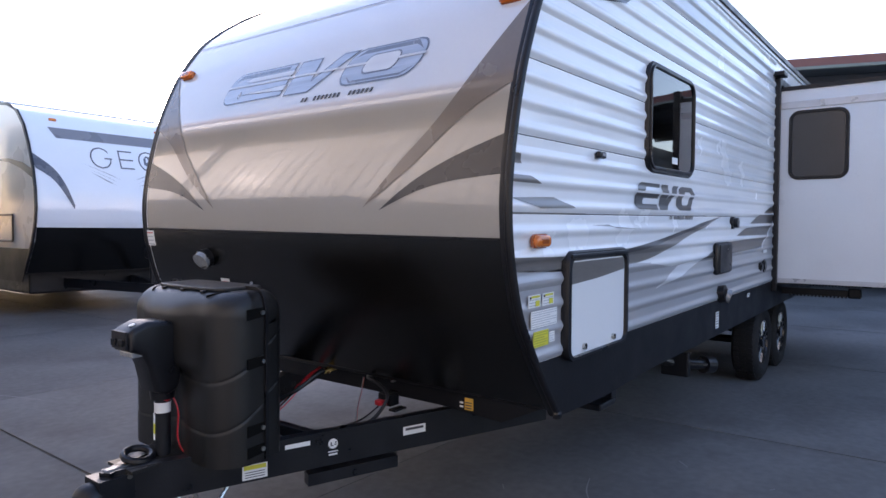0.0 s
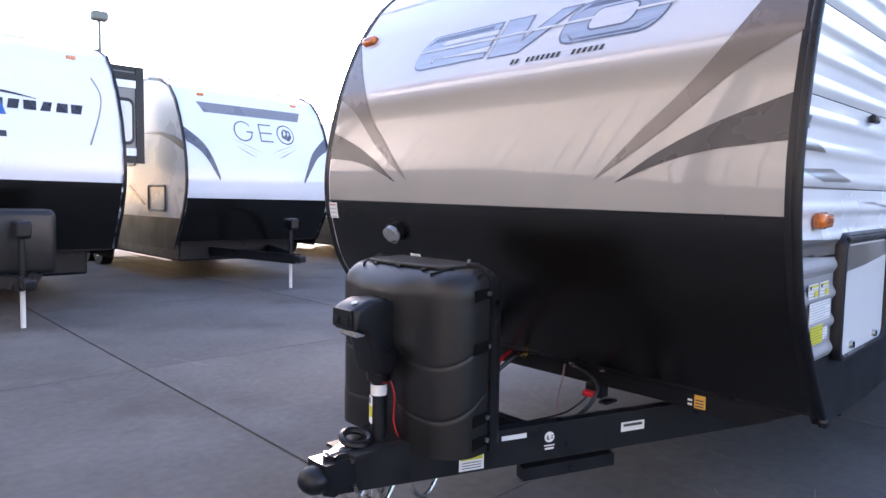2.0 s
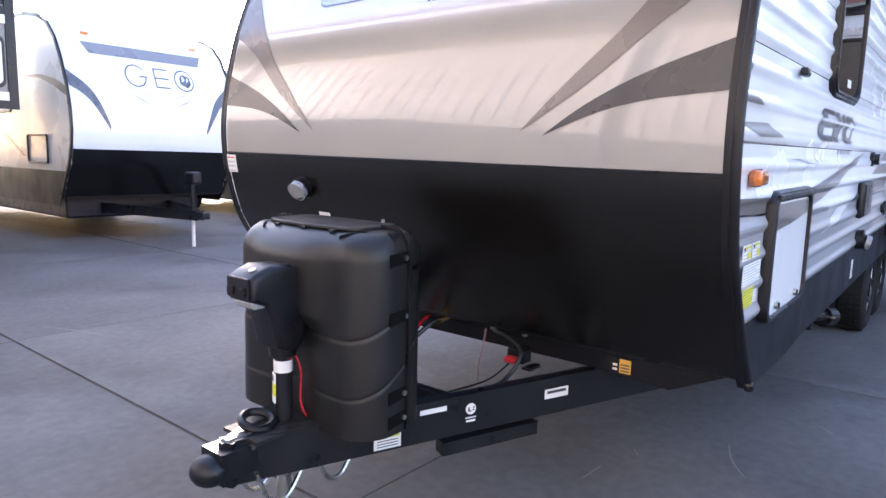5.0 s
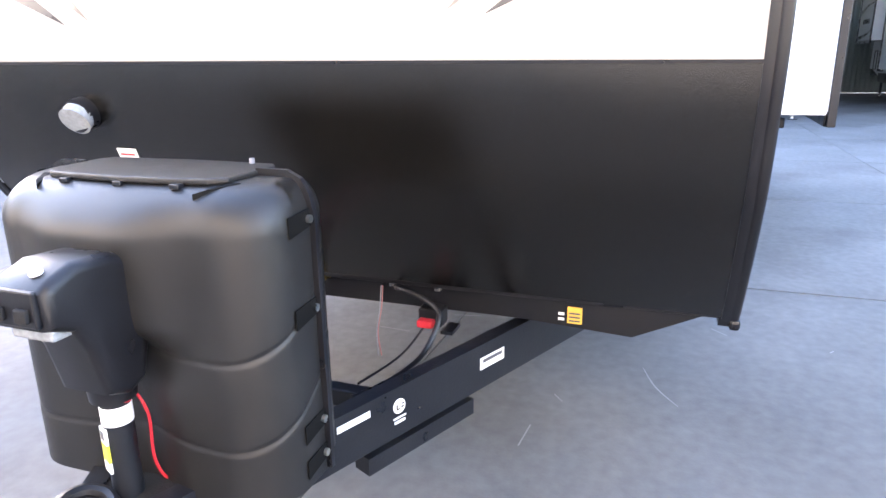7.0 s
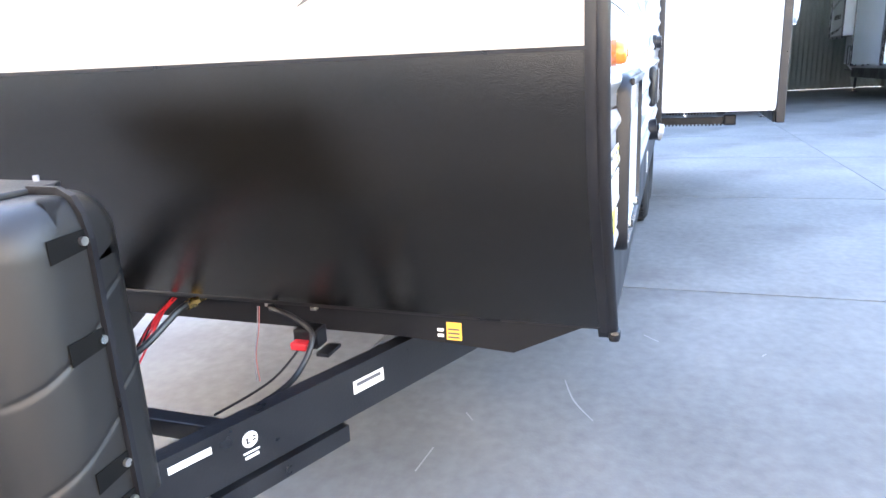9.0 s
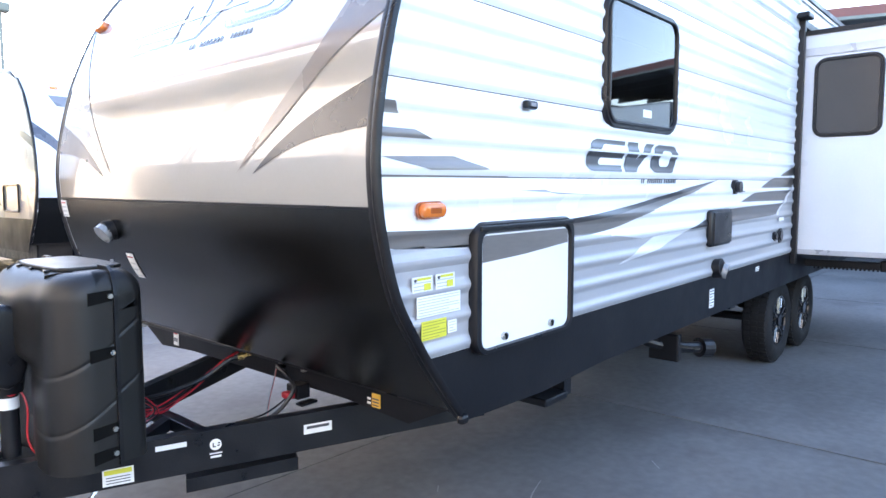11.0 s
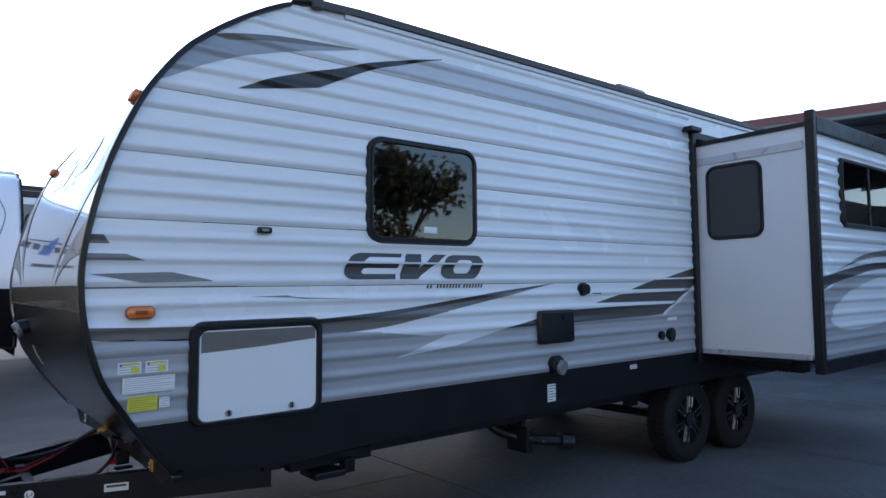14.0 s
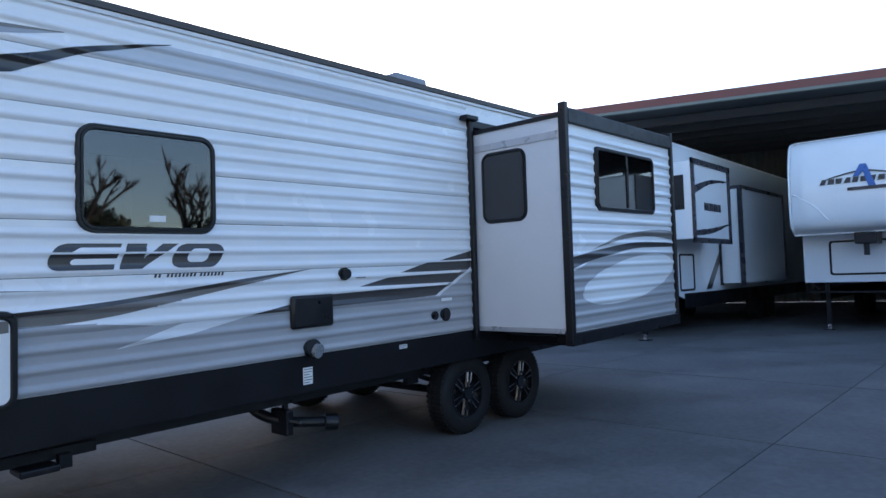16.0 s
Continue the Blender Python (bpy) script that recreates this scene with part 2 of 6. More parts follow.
def rod(bm, a, b, r, r2=None, seg=12):
    a, b = Vector(a), Vector(b)
    d = b - a
    m = Matrix.Translation((a + b) / 2) @ d.to_track_quat("Z", "Y").to_matrix().to_4x4()
    bmesh.ops.create_cone(bm, cap_ends=True, segments=seg, radius1=r, radius2=r if r2 is None else r2, depth=d.length, matrix=m)
    return bm


def beam(bm, a, b, width, height):
    """A straight box section from a to b, upright, its axis through both."""
    a, b = Vector(a), Vector(b)
    d = (b - a)
    side = Vector((-d.y, d.x, 0)).normalized() * width / 2
    up = Vector((0, 0, height / 2))
    v = [bm.verts.new(p + sy * side + sz * up) for p in (a, b) for sy, sz in ((-1, -1), (1, -1), (1, 1), (-1, 1))]
    for q in ((3, 2, 1, 0), (4, 5, 6, 7), (0, 1, 5, 4), (1, 2, 6, 5), (2, 3, 7, 6), (3, 0, 4, 7)):
        bm.faces.new([v[i] for i in q])
    return bm


def tube(points, r, seg=8, closed=False, steps=6):
    """A round cable or pipe along a smooth line through the points."""
    ps = [Vector(p) for p in points]
    line = []
    n = len(ps)
    for i in range(n if closed else n - 1):
        p0, p1, p2, p3 = (ps[(i - 1) % n] if closed or i else ps[0]), ps[i], ps[(i + 1) % n], (ps[(i + 2) % n] if closed or i + 2 < n else ps[-1])
        for k in range(steps):
            t = k / steps
            line.append(0.5 * (2 * p1 + (p2 - p0) * t + (2 * p0 - 5 * p1 + 4 * p2 - p3) * t * t + (3 * p1 - p0 - 3 * p2 + p3) * t ** 3))
    if not closed:
        line.append(ps[-1])
    return sweep(line, [(r * math.cos(2 * math.pi * k / seg), r * math.sin(2 * math.pi * k / seg)) for k in range(seg)], closed)


def sweep(line, section, closed=False, up=None):
    bm = bmesh.new()
    rings = []
    n = len(line)
    ref = up
    for i, p in enumerate(line):
        a, b = line[(i - 1) % n] if closed or i else line[0], line[(i + 1) % n] if closed or i + 1 < n else line[-1]
        t = (Vector(b) - Vector(a)).normalized()
        if ref is None:
            ref = Vector((0, 0, 1)) if abs(t.z) < 0.9 else Vector((0, 1, 0))
        u = (ref - t * ref.dot(t)).normalized()
        if up is None:
            ref = u
        w = t.cross(u)
        rings.append([bm.verts.new(Vector(p) + u * sx + w * sy) for sx, sy in section])
    k = len(section)
    for i in range(n if closed else n - 1):
        r0, r1 = rings[i], rings[(i + 1) % n]
        for j in range(k):
            bm.faces.new((r0[j], r0[(j + 1) % k], r1[(j + 1) % k], r1[j]))
    if not closed:
        bm.faces.new(rings[0][::-1])
        bm.faces.new(rings[-1])
    bmesh.ops.recalc_face_normals(bm, faces=bm.faces)
    return bm


def round_rect(x0, x1, z0, z1, r, seg=5):
    out = []
    for cx, cz, a in ((x1 - r, z1 - r, 0), (x0 + r, z1 - r, 90), (x0 + r, z0 + r, 180), (x1 - r, z0 + r, 270)):
        for k in range(seg + 1):
            t = radians(a + 90 * k / seg)
            out.append((cx + r * math.cos(t), cz + r * math.sin(t)))
    return out


def slab(points, y0, y1, axis="y"):
    """A flat outline in x and z, given thickness from y0 to y1 (or in y and z, along x)."""
    bm = bmesh.new()
    put = (lambda a, b, d: (a, d, b)) if axis == "y" else ((lambda a, b, d: (d, a, b)) if axis == "x" else (lambda a, b, d: (a, b, d)))
    f = [bm.verts.new(put(a, b, y0)) for a, b in points]
    g = [bm.verts.new(put(a, b, y1)) for a, b in points]
    n = len(points)
    bm.faces.new(f)
    bm.faces.new(g[::-1])
    for i in range(n):
        bm.faces.new((f[i], g[i], g[(i + 1) % n], f[(i + 1) % n]))
    bmesh.ops.recalc_face_normals(bm, faces=bm.faces)
    return bm


def ring_frame(outer, inner, y0, y1, axis="y"):
    """A frame between two outlines of equal count, with thickness."""
    bm = bmesh.new()
    put = (lambda a, b, d: (a, d, b)) if axis == "y" else (lambda a, b, d: (d, a, b))
    n = len(outer)
    rings = [[bm.verts.new(put(a, b, d)) for a, b in pts] for pts, d in ((outer, y1), (outer, y0 * 0.7 + y1 * 0.3), ([(o[0] * 0.85 + i[0] * 0.15, o[1] * 0.85 + i[1] * 0.15) for o, i in zip(outer, inner)], y0), ([(o[0] * 0.3 + i[0] * 0.7, o[1] * 0.3 + i[1] * 0.7) for o, i in zip(outer, inner)], y0), (inner, y0 * 0.5 + y1 * 0.5), (inner, y1))]
    for a, b in zip(rings, rings[1:] + rings[:1]):
        for i in range(n):
            bm.faces.new((a[i], a[(i + 1) % n], b[(i + 1) % n], b[i]))
    bmesh.ops.recalc_face_normals(bm, faces=bm.faces)
    return bm


def disc(bm, c, r, axis, depth, seg=20):
    v = Vector(axis).normalized() * depth
    return rod(bm, Vector(c), Vector(c) + v, r, seg=seg)


def interp(table, v):
    for (a, p), (b, q) in zip(table, table[1:]):
        if v <= b:
            return p + (q - p) * max(0.0, (v - a)) / (b - a)
    return table[-1][1]


def spans(poly, v):
    """Where the level v of the second coordinate lies inside the outline."""
    xs = []
    for (a, b), (c, d) in zip(poly, poly[1:] + poly[:1]):
        if (b <= v) != (d <= v):
            xs.append(a + (c - a) * (v - b) / (d - b))
    xs.sort()
    return list(zip(xs[::2], xs[1::2]))


def smooth_line(pts, steps=6):
    n = len(pts)
    out = []
    for i in range(n - 1):
        p0, p1, p2, p3 = [Vector((*pts[max(0, min(n - 1, j))], 0)) for j in (i - 1, i, i + 1, i + 2)]
        for k in range(steps):
            t = k / steps
            q = 0.5 * (2 * p1 + (p2 - p0) * t + (2 * p0 - 5 * p1 + 4 * p2 - p3) * t * t + (3 * p1 - p0 - 3 * p2 + p3) * t ** 3)
            out.append((q.x, q.y))
    return out + [tuple(pts[-1])]


# ---- travel trailer ----
SLOPE = 0.01606
W = 2.44
ROOF, REAR, SILL, SKIRT = 2.80, 7.35, 0.806, 0.565
# nose line of the side, from the skirt up to the roof: height and distance from the front
NOSE = [(0.56, 0.42), (0.63, 0.36), (0.76, 0.26), (0.86, 0.19), (1.01, 0.10), (1.2, 0.043), (1.35, 0.022), (1.5, 0.024), (1.7, 0.058), (1.92, 0.118), (2.16, 0.218), (2.3, 0.302), (2.43, 0.402), (2.53, 0.515), (2.61, 0.625), (2.67, 0.72), (2.72, 0.81), (2.762, 0.91), (2.79, 1.06), (2.80, 1.35)]
NOSE_FINE = [(x, z) for z, x in smooth_line(NOSE, 5)]
PITCH = 0.285
RIB = PITCH / 3


def rib_out(z):
    """How far the siding stands proud at a height."""
    u = ((z - SILL) % RIB) / RIB
    return 0.0115 * math.sin(math.pi * min(1, u / 0.55)) ** 1.3 if u < 0.55 else 0.0


def rib_rows(z0, z1, step=RIB / 12):
    k0, k1 = math.ceil((z0 - SILL) / step + 1e-6), math.floor((z1 - SILL) / step - 1e-6)
    return [z0] + [SILL + k * step for k in range(k0, k1 + 1)] + [z1]


def on_siding(span_of, z0, z1, proud, y_face=0.0, step=RIB / 12):
    """A skin that follows the ribs, with the spans in x that span_of gives for each height."""
    bm = bmesh.new()
    rows = rib_rows(z0, z1, step)
    for a, b in zip(rows, rows[1:]):
        if b - a < 1e-6:
            continue
        sa, sb = span_of(min(a, z1 - 1e-5)), span_of(min(b, z1 - 1e-5))
        if len(sa) != len(sb):
            sa = sb = span_of((a + b) / 2)
        for (p, q), (r, s) in zip(sa, sb):
            v = [bm.verts.new((x, y_face - rib_out(z) - proud, z)) for x, z in ((p, a), (q, a), (s, b), (r, b))]
            bm.faces.new(v)
    bmesh.ops.remove_doubles(bm, verts=bm.verts, dist=1e-5)
    return bm


trailer = thing("travel_trailer", pose(0, 0, 0), "white ribbed aluminium travel trailer with a black nose and grey swooshes", "travel trailer")
WIN = (1.333, 2.098, 1.594, 2.168)
HATCH = (0.445, 1.075, 0.775, 1.225)


def wall_spans(z, holes=(WIN,)):
    lo, hi = interp(NOSE, z), 4.46
    out = [(lo, hi)]
    for x0, x1, z0, z1 in holes:
        if z0 + 0.03 < z < z1 - 0.03:
            out = [(lo, x0 + 0.03), (x1 - 0.03, hi)]
    return out


# siding panels, one above the other
k = 0
while SILL + k * PITCH < ROOF - 0.01:
    z0, z1 = SILL + k * PITCH, min(ROOF - 0.012, SILL + (k + 1) * PITCH - 0.003)
    inside = z0 > WIN[2] + 0.03 and z1 < WIN[3] - 0.03
    for side in ((0, 1) if inside else (None,)):
        part("siding_panel", on_siding(wall_spans if side is None else (lambda z, q=side: wall_spans(z)[q:q + 1]), z0, z1, 0.0), WHITE_SIDING, trailer, smooth=50)
    k += 1
part("siding_panel", boxed(6.42, REAR, 0.0, 0.03, SILL, ROOF), WHITE_SIDING, trailer)
part("siding_panel", boxed(4.46, 6.42, 0.0, 0.03, 2.56, ROOF), WHITE_SIDING, trailer)
# skirt below the siding, its front cut along the nose line
skirt_pts = [(0.42, 0.56), (0.36, 0.63), (0.255, 0.77), (0.24, SILL - 0.002), (4.46, SILL - 0.002), (REAR, SILL - 0.002), (REAR, SKIRT), (1.4, SKIRT), (0.9, 0.545)]
part("skirt", slab(skirt_pts, 0.0, 0.03), BLACK_SKIRT, trailer, "matt black skirt below the siding")
# far side, rear, roof, floor
far = [(x, z) for x, z in NOSE_FINE] + [(REAR, ROOF), (REAR, SKIRT)]
part("side_wall", slab(far, W - 0.03, W), WHITE_SIDING, trailer)
part("rear_wall", boxed(REAR - 0.03, REAR, 0.03, W - 0.03, SKIRT, ROOF), WHITE_SIDING, trailer)
part("roof", boxed(1.03, REAR, 0.004, W - 0.004, ROOF - 0.012, ROOF + 0.03, bevel=0.012), ROOF_WHITE, trailer)
part("underbelly", boxed(0.45, REAR - 0.03, 0.03, W - 0.03, 0.585, 0.62), BLACK_SKIRT, trailer)
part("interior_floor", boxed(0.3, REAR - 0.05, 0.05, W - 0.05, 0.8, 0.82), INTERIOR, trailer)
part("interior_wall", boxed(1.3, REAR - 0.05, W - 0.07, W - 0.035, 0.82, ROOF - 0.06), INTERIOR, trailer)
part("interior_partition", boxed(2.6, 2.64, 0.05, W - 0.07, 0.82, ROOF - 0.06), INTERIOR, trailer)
part("window_blind", boxed(1.32, 2.1, 0.06, 0.075, 2.02, 2.19), CURTAIN, trailer)


# front panels: a skin swept across the width along the nose line
def on_front(span_of, z0, z1, proud, n=26, cols=1):
    bm = bmesh.new()
    rows = [z0 + (z1 - z0) * i / n for i in range(n + 1)]
    def place(y, z):
        d = 0.004
        z += 0.012 * y
        t = Vector((interp(NOSE, z + d) - interp(NOSE, z - d), 0, 2 * d)).normalized()
        return Vector((interp(NOSE, z), y, z)) + Vector((-t.z, 0, t.x)) * proud
    for a, b in zip(rows, rows[1:]):
        sa, sb = span_of(min(a, z1 - 1e-5)), span_of(min(b, z1 - 1e-5))
        if len(sa) != len(sb):
            sa = sb = span_of((a + b) / 2)
        for (p, q), (r, s) in zip(sa, sb):
            v = [bm.verts.new(place(y, z)) for y, z in ((q, a), (p, a), (r, b), (s, b))]
            bm.faces.new(v)
    bmesh.ops.remove_doubles(bm, verts=bm.verts, dist=1e-5)
    return bm


NOSE_SOFT = [(z, x) for x, z in NOSE_FINE]
NOSE = NOSE_SOFT
LINE = 1.285
full = lambda z: [(0.0, W)]
part("front_panel", on_front(full, 0.6, LINE, 0.0, 40), BLACK_PANEL, trailer, "black textured lower nose panel", smooth=60)
part("front_panel", on_front(full, LINE, 2.79, 0.0, 100), FRONT_PAINT, trailer, "glossy champagne nose panel with mirrored sky toned in above", smooth=60)
part("nose_lip", on_front(full, LINE - 0.006, LINE + 0.002, 0.003, 2), BLACK_TRIM, trailer)


def front_decal(name, poly, material, label, proud=0.002, n=30):
    zs = [p[1] for p in poly]
    return part(name, on_front(lambda z: spans(poly, z), min(zs), max(zs), proud, n), material, trailer, label, smooth=60)


def blade(low, high, steps=8):
    return smooth_line(low, steps) + smooth_line(high, steps)[::-1]


for mirror in (False, True):
    flip = (lambda pts: [(W - y, z) for y, z in pts]) if mirror else (lambda pts: pts)
    front_decal("nose_blade", flip(blade([(0.60, 1.385), (0.40, 1.46), (0.2, 1.50), (0.0, 1.51)], [(0.60, 1.386), (0.44, 1.49), (0.25, 1.58), (0.0, 1.665)])), BLACK_VINYL, "black curved blade decal")
    front_decal("nose_blade", flip(blade([(0.69, 1.395), (0.45, 1.55), (0.2, 1.75), (0.0, 1.855)], [(0.69, 1.396), (0.52, 1.56), (0.3, 1.78), (0.0, 2.2)])), TAUPE_VINYL, "taupe curved blade decal", 0.0035)
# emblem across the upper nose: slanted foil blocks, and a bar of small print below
def lean(y, z, k=0.45, z0=1.93):
    return (y - k * (z - z0), z)


def front_block(pts, material, proud=0.003, k=0.45):
    front_decal("emblem", [lean(y, z, k) for y, z in pts], material, "slanted silver blue foil emblem", proud, 24)


def shrunk(pts, d):
    cy, cz = sum(p[0] for p in pts) / len(pts), sum(p[1] for p in pts) / len(pts)
    hy, hz = max(abs(p[0] - cy) for p in pts), max(abs(p[1] - cz) for p in pts)
    return [(cy + (y - cy) * (1 - d / hy), cz + (z - cz) * (1 - d / hz)) for y, z in pts]


FL, FH = 1.935, 2.105
ROUND = round_rect(1.2, 1.87, FL, FH, 0.07, 8)
C_SHAPE = [(1.37, FL)] + [p for p in ROUND if p[0] > 1.4 and p[1] < 2.02] + [p for p in ROUND if p[0] > 1.4 and p[1] > 2.02] + [(1.37, FH)]
V_SHAPE = [(1.345, FH), (1.345, FL), (1.165, FL), (0.945, FH), (1.055, FH), (1.185, FL + 0.065), (1.195, FH)]
V_FILL = [(1.338, FH - 0.006), (1.338, FL + 0.006), (1.172, FL + 0.006), (0.963, FH - 0.006), (1.051, FH - 0.006), (1.185, FL + 0.052), (1.203, FH - 0.006)]
O_SHAPE = round_rect(0.52, 0.985, FL, FH, 0.075, 8)
for shape, fill in ((C_SHAPE, shrunk(C_SHAPE, 0.007)), (V_SHAPE, V_FILL), (O_SHAPE, shrunk(O_SHAPE, 0.007))):
    front_block(shape, EMBLEM_EDGE, 0.002)
    front_block(fill, CHROME_VINYL, 0.003)
# dark upper rims of the foil shapes
front_block([(1.42, FH - 0.012), (1.80, FH - 0.012), (1.845, FH - 0.05), (1.80, FH - 0.035), (1.42, FH - 0.03)], EMBLEM_EDGE, 0.0035)
front_block([(0.60, FH - 0.010), (0.90, FH - 0.010), (0.95, FH - 0.04), (0.90, FH - 0.028), (0.60, FH - 0.028), (0.545, FH - 0.055)], EMBLEM_EDGE, 0.0035)
front_block([(0.60, FL + 0.022), (0.90, FL + 0.022), (0.94, FL + 0.045), (0.90, FL + 0.012), (0.60, FL + 0.012), (0.545, FL + 0.045)], EMBLEM_EDGE, 0.0035)
# openings of the foil shapes
front_block([(1.365, 1.965)] + [p for p in round_rect(1.3, 1.745, 1.962, 2.0, 0.018, 5) if p[0] > 1.4] + [(1.365, 2.0)], EMBLEM_EDGE, 0.004)
front_block([(1.365, 1.969)] + [p for p in round_rect(1.3, 1.739, 1.967, 1.995, 0.013, 5) if p[0] > 1.4] + [(1.365, 1.995)], FRONT_PAINT, 0.005)
front_block([(1.365, 2.045), (1.70, 2.045), (1.735, 2.053), (1.70, 2.066), (1.365, 2.066)], FRONT_PAINT, 0.005)
front_block(round_rect(0.655, 0.86, 1.976, 2.066, 0.036, 6), EMBLEM_EDGE, 0.004)
front_block(round_rect(0.662, 0.853, 1.983, 2.060, 0.031, 6), FRONT_PAINT, 0.005)
front_block([(0.51, 2.024), (1.88, 2.024), (1.88, 2.034), (0.51, 2.034)], FRONT_PAINT, 0.0055)
for a, w in ((1.19, 0.055), (1.105, 0.19), (0.875, 0.155)):
    for k in range(int(w / 0.024)):
        y = a - k * 0.026
        front_decal("print_bar", [(y, 1.889), (y - 0.015, 1.889), (y - 0.024, 1.910), (y - 0.009, 1.910)], BLACK_VINYL, "small dark print mark", 0.003, 2)

# black trim rails along both nose edges and up over the roof
for y, s in ((-0.008, -1), (W + 0.008, 1)):
    line = [Vector((x, y, z)) for x, z in NOSE_FINE if z > 0.583]
    part("edge_trim", sweep(line, [(-0.016, -0.013), (0.002, -0.013), (0.006, -0.006), (0.006, 0.006), (0.002, 0.013), (-0.016, 0.013), (-0.019, 0)], up=Vector((-1, 0, -0.3))), BLACK_TRIM, trailer, "black edge moulding", smooth=70)
    line2 = [Vector((x + 0.01, y - s * 0.02, z)) for x, z in NOSE_FINE if z > 0.583]
    part("trim_insert", sweep(line2, [(-0.010, -0.012), (0.012, -0.012), (0.0145, 0.0), (0.012, 0.012), (-0.010, 0.012)], up=Vector((-1, 0, -0.3))), BLACK_TRIM, trailer, smooth=70)
# dark gutter rail along the roof edge, a pale drip strip under it
for y, s in ((-0.012, -1), (W + 0.012, 1)):
    part("gutter_rail", sweep([Vector((1.02, y, ROOF - 0.008)), Vector((1.3, y, ROOF + 0.004)), Vector((3.0, y, ROOF + 0.004)), Vector((REAR, y, ROOF + 0.004))], [(-0.022, -0.016), (0.016, -0.016), (0.02, 0.0), (0.016, 0.016), (-0.022, 0.016)], up=Vector((-0.1, 0, 1))), GUTTER_BROWN, trailer, "dark brown roof gutter rail", smooth=70)
part("gutter_spout", boxed(1.0, 1.06, -0.045, -0.01, ROOF - 0.045, ROOF + 0.012, bevel=0.008), GUTTER_BROWN, trailer)
part("drip_rail", boxed(1.2, REAR, -0.016, 0.0, ROOF - 0.045, ROOF - 0.022), PALE_VINYL, trailer)
bm = boxed(0.385, 0.425, -0.026, 0.004, 0.560, 0.592, bevel=0.01)
part("trim_foot", bm, BLACK_TRIM, trailer, "black plastic end cap")


# side graphics
def side_decal(poly, material, label, proud=0.0015, name="side_decal"):
    zs = [p[1] for p in poly]
    return part(name, on_siding(lambda z: spans(poly, z), min(zs), max(zs), proud, step=RIB / 12), material, trailer, label, smooth=50)


def with_nose(z0, z1, right):
    """An outline that follows the nose on its front side."""
    zs = [z0 + (z1 - z0) * i / 8 for i in range(9)]
    return [(interp(NOSE, z) + 0.004, z) for z in zs] + right


low_top = [(0.45, 1.15), (1.08, 1.145), (1.48, 1.165), (1.87, 1.09), (2.32, 1.10), (2.95, 1.19), (3.7, 1.19), (4.46, 1.15)]
side_decal(with_nose(SILL + 0.002, 1.165, low_top[:2] + [(1.4, 1.13), (1.75, 1.09), (2.3, 1.105), (2.95, 1.16), (4.0, 1.13), (4.46, 1.4), (4.46, SILL + 0.002)]), GREY_SIDING, "silver grey lower siding paint")
side_decal(with_nose(1.165, 1.218, smooth_line([(0.45, 1.203), (1.08, 1.203), (1.67, 1.253), (2.31, 1.323), (2.79, 1.375)]) + smooth_line([(2.31, 1.293), (1.87, 1.22), (1.48, 1.156), (1.08, 1.133), (0.45, 1.143)])), MID_VINYL, "grey brown swoosh decal")
side_decal(smooth_line([(0.95, 1.185), (1.35, 1.203), (1.67, 1.235), (2.31, 1.31), (2.79, 1.375)]) + smooth_line([(2.25, 1.325), (1.67, 1.256), (1.3, 1.225), (0.95, 1.206)]), DARK_VINYL, "dark swoosh edge decal", 0.0025)
side_decal([(1.52, 0.985), (1.9, 1.095), (2.35, 1.105), (1.96, 1.03)], PALE_VINYL, "pale blade decal", 0.003)
for pts, m in (([(0.041, 1.555), (0.125, 1.555), (0.1, 1.59), (0.048, 1.59)], MID_VINYL), ([(0.03, 1.487), (0.26, 1.487), (0.185, 1.514), (0.034, 1.514)], MID_VINYL), ([(0.03, 1.435), (0.25, 1.395), (0.56, 1.40), (0.37, 1.44)], MID_VINYL), ([(0.68, 1.33), (1.31, 1.305), (1.0, 1.307), (0.9, 1.331)], MID_VINYL), ([(0.03, 1.372), (0.66, 1.374), (0.66, 1.379), (0.03, 1.379)], MID_VINYL)):
    side_decal(pts, m, "grey brown speed stripe decal", 0.0025)
for pts in ([(4.05, 1.405), (4.45, 1.48), (4.45, 1.41)], [(3.61, 1.322), (3.93, 1.397), (4.45, 1.398), (4.45, 1.322)], [(3.18, 1.23), (3.51, 1.294), (4.42, 1.302), (4.24, 1.225)], [(2.32, 1.103), (2.95, 1.20), (4.16, 1.205), (4.01, 1.125)]):
    side_decal(pts, DARK_VINYL, "charcoal speed stripe decal", 0.0025)
side_decal([(3.98, 1.12), (4.03, 1.12), (4.46, 1.32), (4.46, 1.35)], PALE_VINYL, "pale slash decal", 0.004)
top_under = smooth_line([(0.265, 2.245), (0.373, 2.305), (0.522, 2.385), (0.68, 2.45), (0.91, 2.52), (1.10, 2.565), (1.29, 2.612)])
side_decal([(interp(NOSE, z) + 0.004, z) for z in (2.50, 2.45, 2.4, 2.35, 2.3, 2.25)] + top_under + smooth_line([(1.29, 2.615), (0.97, 2.594), (0.77, 2.572), (0.49, 2.512)]), TOP_VINYL, "blue grey upper sweep decal")
side_decal(smooth_line([(0.58, 2.505), (0.86, 2.555), (1.29, 2.612)]) + smooth_line([(1.29, 2.615), (0.97, 2.594), (0.77, 2.572), (0.52, 2.517)]), MID_VINYL, "grey brown upper stripe decal", 0.0025)
